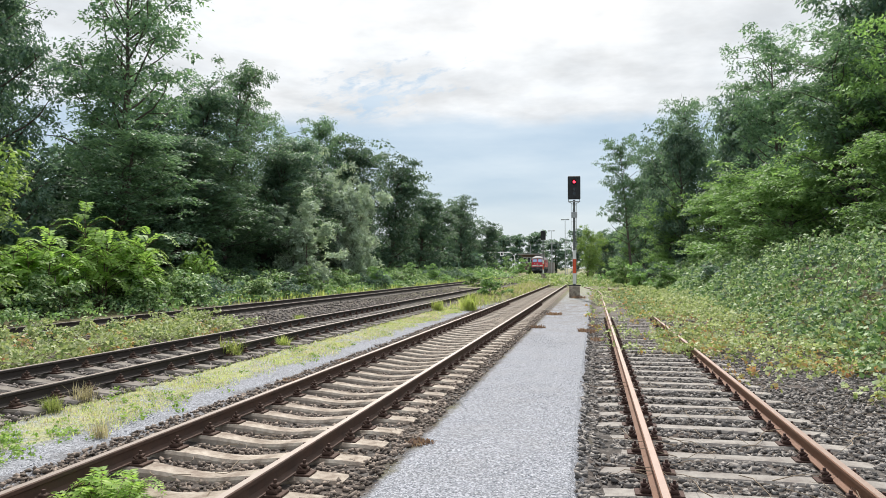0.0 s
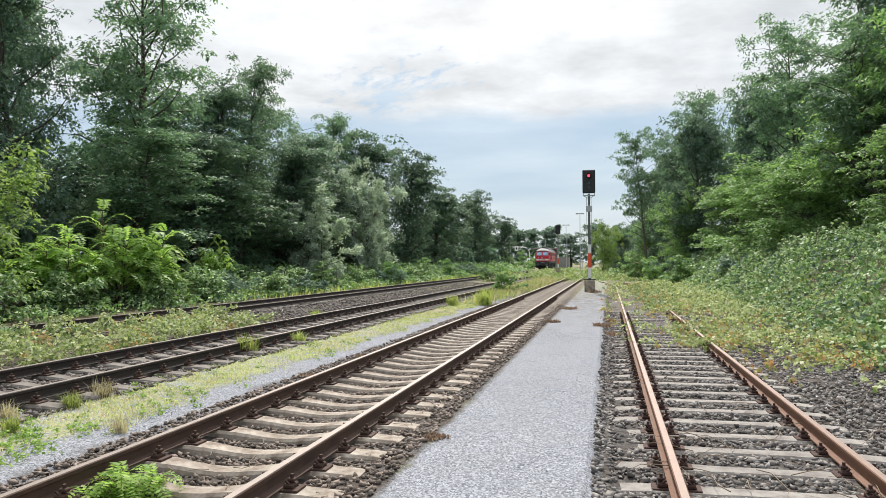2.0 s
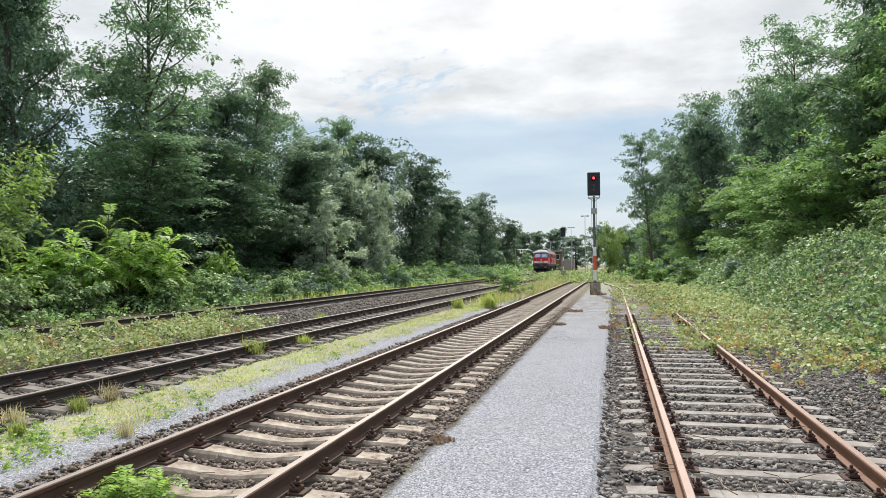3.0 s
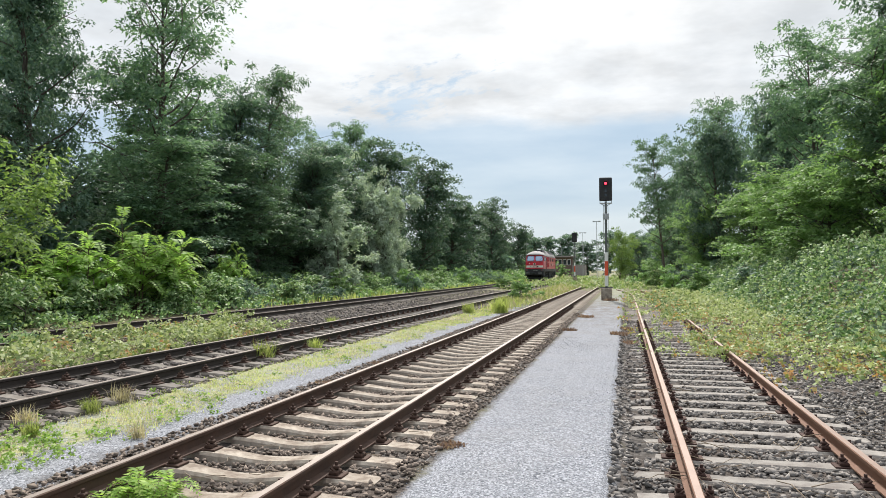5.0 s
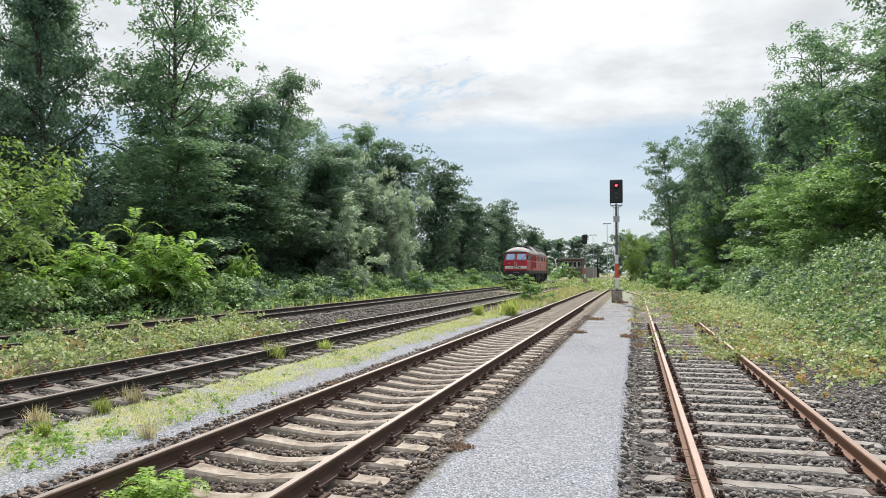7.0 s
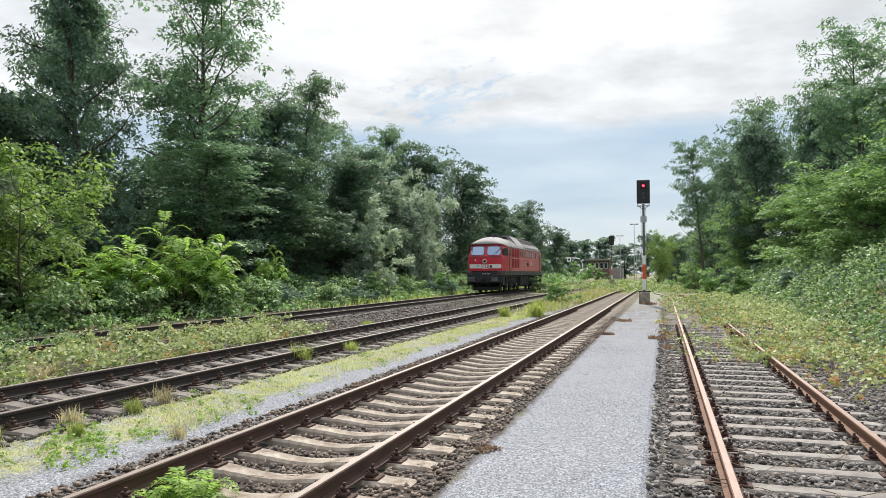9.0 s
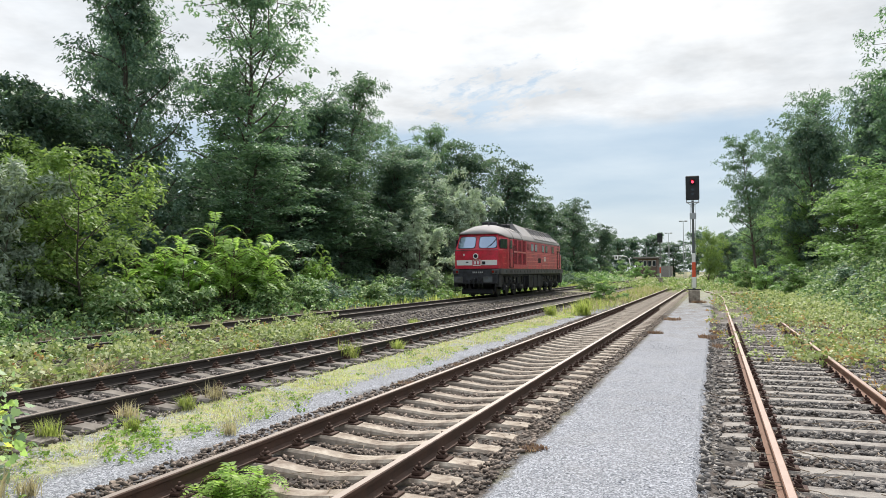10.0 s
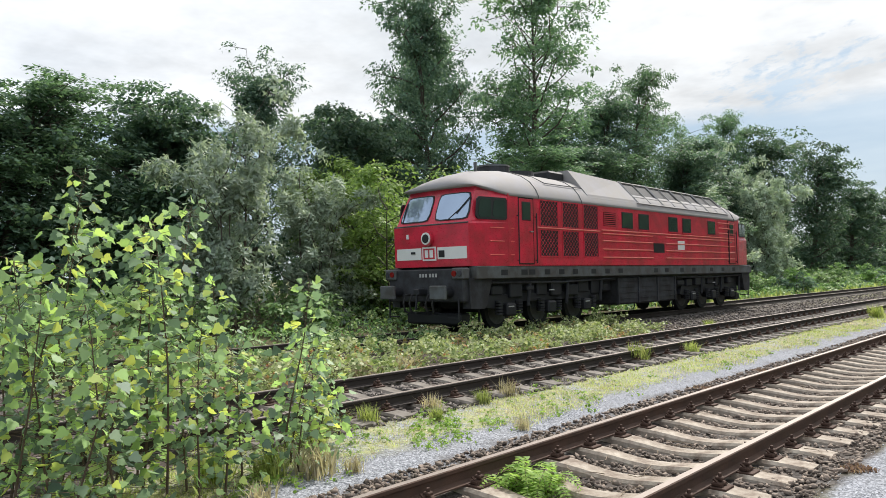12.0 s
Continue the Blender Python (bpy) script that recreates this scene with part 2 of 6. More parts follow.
M = {
    "ground": ground_material(),
    "rail_side": material("rust", (0.085, 0.045, 0.03), 0.85, 0.0, 0.4, 3, 90, 0.4, 0.004, dirt=((0.05, 0.03, 0.022), 0.5, 6)),
    "rail_side_bright": material("bright_rust", (0.17, 0.08, 0.045), 0.8, 0.0, 0.35, 3, 90, 0.4, 0.004, dirt=((0.14, 0.07, 0.04), 0.5, 6)),
    "rail_side_dark": material("dark_rust", (0.032, 0.024, 0.02), 0.8, 0.0, 0.35, 3, 90, 0.4, 0.004),
    "rail_top": material("worn_steel", (0.24, 0.2, 0.175), 0.5, 0.4, 0.2, 5, 80, 0.1, 0.001),
    "rail_top_rusty": material("rusty_running_edge", (0.25, 0.18, 0.15), 0.5, 0.4, 0.3, 5, 80, 0.1, 0.001),
    "concrete": material("concrete", (0.45, 0.4, 0.335), 0.9, 0.0, 0.3, 5, 70, 0.5, 0.005, rand=0.25, dirt=((0.17, 0.13, 0.1), 0.65, 5)),
    "concrete_grey": material("grey_concrete", (0.3, 0.28, 0.255), 0.9, 0.0, 0.25, 5, 70, 0.5, 0.005, rand=0.2, dirt=((0.13, 0.11, 0.1), 0.5, 4)),
    "clip": material("rusty_clip", (0.06, 0.032, 0.022), 0.85, 0.2, 0.4, 9, 80, 0.3, 0.003),
    "clip_red": material("red_rusty_clip", (0.06, 0.03, 0.023), 0.85, 0.2, 0.4, 9, 80, 0.3, 0.003),
    "stone": material("ballast_stone", (0.15, 0.13, 0.118), 0.9, 0.0, 0.25, 6, 50, 0.4, 0.01, island=0.85),
    "stone_brown": material("brown_ballast_stone", (0.165, 0.13, 0.106), 0.9, 0.0, 0.25, 6, 50, 0.4, 0.01, island=1.0),
    "stone_grey": material("grey_ballast_stone", (0.2, 0.184, 0.172), 0.95, 0.0, 0.25, 6, 50, 0.4, 0.01, spec=0.2, island=0.95),
    "chip": material("gravel_chip", (0.32, 0.33, 0.365), 0.9, 0.0, 0.15, 6, 90, 0.3, 0.004, island=0.55),
    "bark": material("bark", (0.09, 0.075, 0.06), 0.95, 0.0, 0.4, 3, 30, 0.8, 0.03),
    "twig": material("twig", (0.1, 0.07, 0.045), 0.9, 0.0, 0.3, 5, 50, 0.3, 0.004),
    "dead_twig": material("dead_twig", (0.22, 0.17, 0.12), 0.95, 0.0, 0.3, 5, 50, 0.3, 0.004),
    "steel_grey": material("galvanised_steel", (0.36, 0.37, 0.37), 0.5, 0.6, 0.2, 3, 60, 0.1, 0.002),
    "black": material("black_painted_steel", (0.012, 0.012, 0.013), 0.6, 0.0, 0.2, 3, 60, 0.1, 0.002),
    "white": material("white_paint", (0.72, 0.72, 0.7), 0.6, 0.0, 0.1, 3, 60, 0.1, 0.002),
    "board_red": material("red_board", (0.65, 0.09, 0.03), 0.6, 0.0, 0.1, 3, 60, 0.1, 0.002),
    "red": material("red_locomotive_paint", (0.66, 0.026, 0.062), 0.3, 0.0, 0.16, 1.2, 40, 0.06, 0.002, dirt=((0.27, 0.03, 0.035), 0.45, 1.6)),
    "roof": material("light_grey_roof_paint", (0.3, 0.29, 0.3), 0.8, 0.0, 0.14, 1.0, 30, 0.1, 0.003, spec=0.2, dirt=((0.3, 0.28, 0.26), 0.5, 1.4)),
    "frame": material("dark_grey_underframe", (0.1, 0.112, 0.118), 0.7, 0.0, 0.3, 2, 40, 0.3, 0.004, dirt=((0.05, 0.042, 0.036), 0.5, 2.5)),
    "bogie": material("grimy_black_steel", (0.013, 0.014, 0.017), 0.6, 0.0, 0.4, 3, 40, 0.3, 0.004, spec=0.4),
    # red lightened towards pink: the sky's highlight on the ribs, put into the colour
    "rib": material("sky_lit_red_rib", (0.72, 0.16, 0.13), 0.35, 0.0, 0.2, 2, 40, 0.05, 0.002),
    "grime": material("grimy_dark_grey_paint", (0.05, 0.053, 0.06), 0.7, 0.0, 0.35, 2, 40, 0.3, 0.004, spec=0.25, dirt=((0.02, 0.018, 0.018), 0.5, 2.5)),
    "lamp_dark": material("unlit_lamp_glass", (0.05, 0.05, 0.06), 0.1, 0.0, 0.1, 3, 30, 0.0),
    "concrete_dark": material("stained_concrete", (0.18, 0.16, 0.14), 0.9, 0.0, 0.25, 5, 70, 0.5, 0.005, rand=0.2, dirt=((0.09, 0.075, 0.06), 0.5, 4)),
    "mast_grey": material("dull_mast_steel", (0.13, 0.14, 0.14), 0.6, 0.3, 0.2, 3, 60, 0.1, 0.002),
    "pale_grey": material("faded_white_lettering", (0.35, 0.35, 0.34), 0.7, 0.0, 0.2, 3, 60, 0.1, 0.002),
    "rubber": material("rubber", (0.015, 0.015, 0.015), 0.7, 0.0, 0.2, 4, 50, 0.1, 0.002),
    "mesh_dark": material("grille_dark", (0.006, 0.005, 0.005), 0.8, 0.0, 0.2, 4, 50, 0.1, 0.002),
    "green_glass": material("dusty_green_window", (0.035, 0.055, 0.045), 0.12, 0.0, 0.2, 3, 50, 0.02, 0.001),
    # pale blue base colour paints in part of the sky mirrored by the glass
    "windscreen": material("windscreen", (0.32, 0.4, 0.52), 0.06, 0.6, 0.1, 1, 20, 0.0),
    "lamp_glass": material("lamp_glass", (0.5, 0.52, 0.55), 0.08, 0.0, 0.1, 3, 30, 0.0),
    "lamp_red": material("red_tail_lens", (0.2, 0.01, 0.01), 0.1, 0.0, 0.1, 3, 30, 0.0),
    "signal_red": material("lit_red_signal", (0.5, 0.01, 0.02), 0.2, 0.0, 0.05, 3, 30, 0.0, emit=((1.0, 0.03, 0.06), 3.5)),
    "brick_wall": material("brown_brick_wall", (0.12, 0.08, 0.065), 0.9, 0.0, 0.3, 2, 30, 0.2, 0.01),
    "roof_flat": material("bitumen_roof", (0.12, 0.11, 0.11), 0.9, 0.0, 0.3, 1, 20, 0.2, 0.01),
    "dark_window": material("dark_window", (0.03, 0.035, 0.04), 0.1, 0.0, 0.1, 1, 20, 0.0),
}
LEAF = {
    "robinia": leaf_material("robinia_leaves", [(0.084, 0.149, 0.102), (0.134, 0.231, 0.140), (0.207, 0.314, 0.186)], 0.44),
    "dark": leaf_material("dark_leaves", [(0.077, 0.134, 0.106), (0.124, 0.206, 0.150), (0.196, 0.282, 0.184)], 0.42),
    "deep": leaf_material("deep_green_leaves", [(0.055, 0.1, 0.076), (0.09, 0.155, 0.105), (0.15, 0.215, 0.135)], 0.4),
    "bright": leaf_material("bright_leaves", [(0.111, 0.202, 0.080), (0.185, 0.312, 0.112), (0.297, 0.434, 0.179)], 0.48),
    "lime": leaf_material("lime_leaves", [(0.190, 0.329, 0.077), (0.323, 0.506, 0.134), (0.485, 0.659, 0.231)], 0.5),
    "yellowish": leaf_material("yellow_green_leaves", [(0.100, 0.168, 0.052), (0.179, 0.277, 0.078), (0.298, 0.376, 0.140)], 0.45),
    "willow": leaf_material("grey_green_leaves", [(0.242, 0.310, 0.244), (0.369, 0.450, 0.360), (0.543, 0.620, 0.519)], 0.38),
    "bramble": leaf_material("bramble_leaves", [(0.063, 0.131, 0.052), (0.163, 0.281, 0.105), (0.311, 0.428, 0.211), (0.474, 0.573, 0.327)], 0.34, 0.55, 0.22, 0.25),
    "bramble_pale": leaf_material("pale_bramble_leaves", [(0.100, 0.159, 0.052), (0.280, 0.349, 0.134), (0.420, 0.459, 0.239), (0.520, 0.548, 0.342)], 0.35, 0.55, 0.22, 0.25),
    "autumn": leaf_material("turning_leaves", [(0.142, 0.218, 0.061), (0.385, 0.396, 0.137), (0.506, 0.337, 0.152), (0.425, 0.158, 0.107)], 0.35, 0.6, 0.2),
    "poplar": leaf_material("poplar_leaves", [(0.1, 0.155, 0.12), (0.14, 0.21, 0.15), (0.2, 0.29, 0.2), (0.25, 0.345, 0.22), (0.3, 0.42, 0.25), (0.33, 0.47, 0.24), (0.38, 0.56, 0.22), (0.45, 0.62, 0.22), (0.54, 0.58, 0.16)], 0.5, 0.5, 0.3, 0.12),
    "seedling": leaf_material("seedling_leaves", [(0.13, 0.23, 0.05), (0.24, 0.38, 0.08), (0.4, 0.52, 0.15)], 0.5),
    "grass": leaf_material("grass_blades", [(0.22, 0.28, 0.08), (0.36, 0.42, 0.14), (0.52, 0.52, 0.25)], 0.5),
    "dry_grass": leaf_material("dry_grass_blades", [(0.308, 0.264, 0.183), (0.462, 0.407, 0.289), (0.638, 0.550, 0.458)], 0.45),
    "red_weed": leaf_material("reddish_weed", [(0.17, 0.1, 0.08), (0.25, 0.16, 0.13), (0.3, 0.22, 0.18)], 0.4),
}

# ---- building helpers ----


def part(name, bm, mat, parent=None, label="", smooth=False):
    """Links a bmesh as one mesh object, under a thing or a part if one is given."""
    me = bpy.data.meshes.new(name)
    bm.to_mesh(me)
    bm.free()
    me.materials.append(mat)
    if smooth:
        me.shade_smooth()
    ob = new(name, me)
    if parent is not None:
        ob.parent = parent
    if label:
        ob["label"] = label
    return ob


def shared(name, me, parent, m=None):
    ob = new(name, me)
    ob.parent = parent
    if m is not None:
        ob.matrix_basis = m
    return ob


def thing(name, label, category, group="", kind="", at=None):
    ob = tagged(new(name), label, category, group, kind)
    if at is not None:
        ob.matrix_basis = at
    return ob


def box(bm, x0, x1, y0, y1, z0, z1, bevel=0.0):
    made = bmesh.ops.create_cube(bm, size=1.0, matrix=Matrix.Translation(((x0 + x1) / 2, (y0 + y1) / 2, (z0 + z1) / 2)) @ Matrix.Diagonal((x1 - x0, y1 - y0, z1 - z0, 1)))
    if bevel:
        edges = list({e for v in made["verts"] for e in v.link_edges})
        bmesh.ops.bevel(bm, geom=edges, offset=bevel, segments=1, affect="EDGES")
    return bm


def rod(bm, a, b, r0, r1=None, sides=8, caps=True):
    a, b = Vector(a), Vector(b)
    turn = (b - a).to_track_quat("Z", "Y").to_matrix().to_4x4()
    bmesh.ops.create_cone(bm, cap_ends=caps, segments=sides, radius1=r0, radius2=r0 if r1 is None else r1, depth=(b - a).length,
                          matrix=Matrix.Translation((a + b) / 2) @ turn)
    return bm


def loft(bm, rings, close=True):
    """Faces between rings of equally many points."""
    rows = [[bm.verts.new(p) for p in ring] for ring in rings]
    k = len(rows[0])
    for r0, r1 in zip(rows, rows[1:]):
        for i in range(k if close else k - 1):
            bm.faces.new((r0[i], r0[(i + 1) % k], r1[(i + 1) % k], r1[i]))
    if close:
        bm.faces.new(rows[0][::-1])
        bm.faces.new(rows[-1])
    bmesh.ops.recalc_face_normals(bm, faces=bm.faces)
    return bm


def faces_mesh(name, verts, size, mat):
    """A mesh of loose polygons with size corners each, from an array of corners."""
    verts = np.asarray(verts, dtype=np.float32).reshape(-1, 3)
    count = len(verts) // size
    me = bpy.data.meshes.new(name)
    me.vertices.add(len(verts))
    me.vertices.foreach_set("co", verts.ravel())
    me.loops.add(len(verts))
    me.loops.foreach_set("vertex_index", np.arange(len(verts), dtype=np.int32))
    me.polygons.add(count)
    me.polygons.foreach_set("loop_start", np.arange(0, len(verts), size, dtype=np.int32))
    me.polygons.foreach_set("loop_total", np.full(count, size, dtype=np.int32))
    me.update(calc_edges=True)
    me.materials.append(mat)
    return me


def unit(v):
    return v / np.maximum(np.linalg.norm(v, axis=-1, keepdims=True), 1e-9)


def leaves(rng, at, size, facing, width=0.55, droop=0.0, spread=0.7, points=4):
    """Corners of one leaf at each point of at: a pointed blade that faces roughly along facing."""
    k = len(at)
    nor = unit(facing + rng.normal(0, spread, (k, 3)))
    side = unit(np.cross(nor, rng.normal(0, 1, (k, 3))))
    along = unit(np.cross(side, nor) + np.array([0, 0, -droop]))
    s = (size * rng.uniform(0.6, 1.3, k))[:, None]
    if points == 3:
        c = [at + side * s * width * 0.5, at + along * s, at - side * s * width * 0.5]
    elif points == 4:
        c = [at, at + along * s * 0.45 + side * s * width * 0.5, at + along * s, at + along * s * 0.45 - side * s * width * 0.5]
    else:
        c = [at, at + along * s * 0.22 + side * s * width * 0.5, at + along * s * 0.6 + side * s * width * 0.38, at + along * s,
             at + along * s * 0.6 - side * s * width * 0.38, at + along * s * 0.22 - side * s * width * 0.5]
    return np.stack(c, axis=1)


def tube(bm, pts, radii, sides=6):
    rings = []
    for i, p in enumerate(pts):
        d = (Vector(pts[min(i + 1, len(pts) - 1)]) - Vector(pts[max(i - 1, 0)])).normalized()
        u = d.orthogonal().normalized()
        v = d.cross(u)
        rings.append([Vector(p) + radii[i] * (math.cos(a) * u + math.sin(a) * v) for a in (2 * math.pi * j / sides for j in range(sides))])
    rows = [[bm.verts.new(p) for p in ring] for ring in rings]
    for r0, r1 in zip(rows, rows[1:]):
        for i in range(sides):
            bm.faces.new((r0[i], r0[(i + 1) % sides], r1[(i + 1) % sides], r1[i]))


# ---- ground ----
TRACKS = {"mid": (-3.2, 0.17), "right": (1.26, 0.07), "third": (-7.3, 0.28), "far": (-12.8, 0.28)}   # centre, height of the rail's top
PROFILE = [(-400, 0.6), (-30, 0.6), (-19, 0.35), (-15.0, 0.1), (-14.3, 0.08), (-11.3, 0.08), (-10.4, 0.02), (-9.2, 0.03), (-8.6, 0.065), (-6.0, 0.06), (-5.7, 0.03), (-4.75, 0.0), (-4.4, -0.02),
           (-4.0, -0.04), (-3.6, -0.085), (-2.8, -0.085), (-2.4, -0.04), (-1.95, -0.03), (-1.7, -0.005), (-0.16, 0.0), (-0.04, -0.1), (2.9, -0.125), (4.4, -0.05), (5.4, 0.25), (8.0, 1.7), (12, 2.1), (30, 2.4), (400, 2.4)]


def ground_z(x, y):
    xs, zs = zip(*PROFILE)
    return np.interp(x, xs, zs)


def ground_strip(name, x0, x1, label, category, step=0.12):
    """One strip of the ground, along the tracks."""
    ys = np.concatenate([np.arange(-30, 2, 4.0), np.arange(2, 26, 0.16), np.arange(26, 70, 0.6), np.arange(70, 200, 5), [260, 400, 900, 2500]])
    wide = x1 - x0 > 50
    xs = np.linspace(x0, x1, max(2, int((x1 - x0) / step) + 1)) if not wide else np.unique(np.concatenate([np.linspace(x0, x1, 14), np.linspace(max(x0, -32), min(x1, 32), 40)]))
    gx, gy = np.meshgrid(xs, ys)
    gz = ground_z(gx, gy)
    near = np.exp(-np.maximum(gy - 25, 0) / 25)
    near = near * (0.35 if 'gravel' in name else 1.0)
    gz = gz + np.vectorize(lambda a, b: noise.noise((a * 1.7, b * 1.7, 0)) * 0.018 + noise.noise((a * 0.35, b * 0.35, 3)) * 0.02)(gx, gy) * near
    v = np.stack([gx, gy, gz], -1).reshape(-1, 3)
    h, w = gx.shape
    idx = np.arange(h * w).reshape(h, w)
    f = np.stack([idx[:-1, :-1], idx[:-1, 1:], idx[1:, 1:], idx[1:, :-1]], -1).reshape(-1, 4)
    me = bpy.data.meshes.new(name)
    me.from_pydata(v.tolist(), [], f.tolist())
    me.materials.append(M["ground"])
    me.shade_smooth()
    return tagged(new(name, me), label, category, kind="structure")


EDGES = [("ground_left", -1500, -14.8, "earth and low growth beside the railway", "ground"), ("track_bed_far", -14.8, -10.6, "dark ballast bed of the locomotive's track", "track bed"),
         ("ground_overgrown", -10.6, -9.0, "stony ground between tracks overgrown with brambles", "ground"), ("track_bed_third", -9.0, -6.0, "dark ballast bed under black rails", "track bed"),
         ("grass_verge", -6.0, -5.2, "verge of dry grass beside grey gravel", "verge"), ("gravel_strip", -5.2, -4.3, "narrow strip of grey gravel", "path"),
         ("track_bed_mid", -4.3, -1.75, "brown ballast bed between gravel paths", "track bed"), ("gravel_path", -1.75, -0.2, "flat path of fine grey gravel", "path"),
         ("track_bed_right", -0.2, 4.4, "grey ballast bed of the rusty siding", "track bed"), ("ground_right", 4.4, 1500, "earth bank below the trees", "ground")]
for row in EDGES:
    ground_strip(*row)

# ---- tracks ----


def bend(track, y):
    """Sideways drift of a track from its straight line."""
    return -0.0042 * max(0.0, y - 47) ** 2 if track == "right" else 0.0


def rail_mesh(name, side_mat, top_mat, track, x, z, y0, y1, foot=0.125, tall=0.15):
    half = [(-foot / 2, -tall), (-foot / 2, -tall + 0.012), (-0.012, -tall + 0.035), (-0.009, -0.05), (-0.034, -0.036), (-0.036, -0.008), (-0.028, 0.0)]
    prof = half + [(-a, b) for a, b in half[::-1]]
    ys = [y0 + 3.0 * i for i in range(int((y1 - y0) / 3.0) + 1)]
    bm = bmesh.new()
    rows = [[bm.verts.new((x + bend(track, y) + a, y, z + b)) for a, b in prof] for y in ys]
    k = len(prof)
    for r0, r1 in zip(rows, rows[1:]):
        for i in range(k):
            f = bm.faces.new((r0[i], r0[(i + 1) % k], r1[(i + 1) % k], r1[i]))
            f.material_index = 1 if i == 6 else 0
    bm.faces.new(rows[0]), bm.faces.new(rows[-1])
    bmesh.ops.recalc_face_normals(bm, faces=bm.faces)
    ob = part(name, bm, side_mat)
    ob.data.materials.append(top_mat)
    return ob


def sleeper_mesh(waist, mat, width=0.26):
    """A concrete sleeper across x: thick ends, a low and narrower middle, chamfered edges."""
    bm = bmesh.new()
    rings = []
    for x in (-1.25, -1.2, -0.95, -0.63, -0.48, -0.32, -0.16, 0, 0.16, 0.32, 0.48, 0.63, 0.95, 1.2, 1.25):
        a = abs(x)
        top = -waist * math.cos(math.pi * a / 1.3) ** 2 if a < 0.65 else (-0.02 if a > 1.22 else (-0.012 if a > 1.0 else 0.0))
        w = width / 2 * (0.86 if a < 0.4 else 1.0)
        rings.append([(x, -w - 0.02, -0.2), (x, -w, top - 0.025), (x, -w + 0.025, top), (x, w - 0.025, top), (x, w, top - 0.025), (x, w + 0.02, -0.2)])
    loft(bm, rings)
    me = bpy.data.meshes.new("sleeper")
    bm.to_mesh(me)
    bm.free()
    me.materials.append(mat)
    return me


def fastening_mesh(mat):
    """Ribbed plate with a clip and bolt on each side of the rail's foot."""
    bm = bmesh.new()
    box(bm, -0.19, 0.19, -0.085, 0.085, -0.004, 0.016, 0.004)
    for s in (-1, 1):
        box(bm, s * 0.105 - 0.04, s * 0.105 + 0.04, -0.06, 0.06, 0.014, 0.05, 0.01)
        for t in (-0.035, 0.035):
            rod(bm, (s * 0.145, t, 0.014), (s * 0.08, t * 1.3, 0.075), 0.013, 0.011, 5)
        rod(bm, (s * 0.115, 0, 0.045), (s * 0.115, 0, 0.115), 0.016, 0.014, 6)
        box(bm, s * 0.115 - 0.03, s * 0.115 + 0.03, -0.03, 0.03, 0.06, 0.088, 0.007)
    me = bpy.data.meshes.new("fastening")
    bm.to_mesh(me)
    bm.free()
    me.materials.append(mat)
    return me


def track(key, label, side, top, sleeper, clip, spacing, y0, y1, first, rails_to, clips_to):
    cx, z = TRACKS[key]
    t = thing("railway_track", label, "railway track", "tracks", at=pose(cx, 0, 0))
    for s in (-1, 1):
        r = rail_mesh("rail", M[side], M[top], key, s * 0.7525, z, y0 - 24, rails_to)
        r.parent = t
    sl, fa = sleeper, fastening_mesh(M[clip])
    y = first - 35 * spacing
    rng = random.Random(key)
    while y < y1:
        yy = y + rng.uniform(-0.02, 0.02)
        shared("sleeper", sl, t, pose(bend(key, y) + rng.uniform(-0.02, 0.02), yy, z - 0.162 + rng.uniform(-0.006, 0.004), 0, 0, rng.uniform(-0.7, 0.7)))
        if 1.0 < y < clips_to:
            for s in (-1, 1):
                shared("fastening", fa, t, pose(s * 0.7525 + bend(key, y), yy, z - 0.162))
        y += spacing
    return t


track("mid", "straight track with brown rails on curved pale concrete sleepers", "rail_side", "rail_top", sleeper_mesh(0.055, M["concrete"]), "clip", 0.575, 1.0, 64, 2.25, 76, 34)
track("right", "rust-orange siding track partly overgrown by vines", "rail_side_bright", "rail_top_rusty", sleeper_mesh(0.0, M["concrete_grey"]), "clip_red", 0.65, 1.0, 34, 2.15, 64, 26)
track("third", "track with near-black rails on grey concrete sleepers", "rail_side_dark", "rail_top", sleeper_mesh(0.05, M["concrete_dark"]), "clip", 0.62, -4.0, 80, 1.0, 110, 30)
track("far", "dark track along which the red locomotive runs", "rail_side_dark", "rail_top", sleeper_mesh(0.05, M["concrete_dark"]), "clip", 0.62, -10.0, 90, 6.0, 230, 0)

# ---- growth ----


def limb_points(rng, base, direction, length, bends=4, wander=0.25, lift=0.1):
    pts, d = [np.array(base, float)], np.array(direction, float)
    for _ in range(bends):
        d = unit(d + rng.normal(0, wander, 3) + np.array([0, 0, lift]))
        pts.append(pts[-1] + d * length / bends)
    return pts


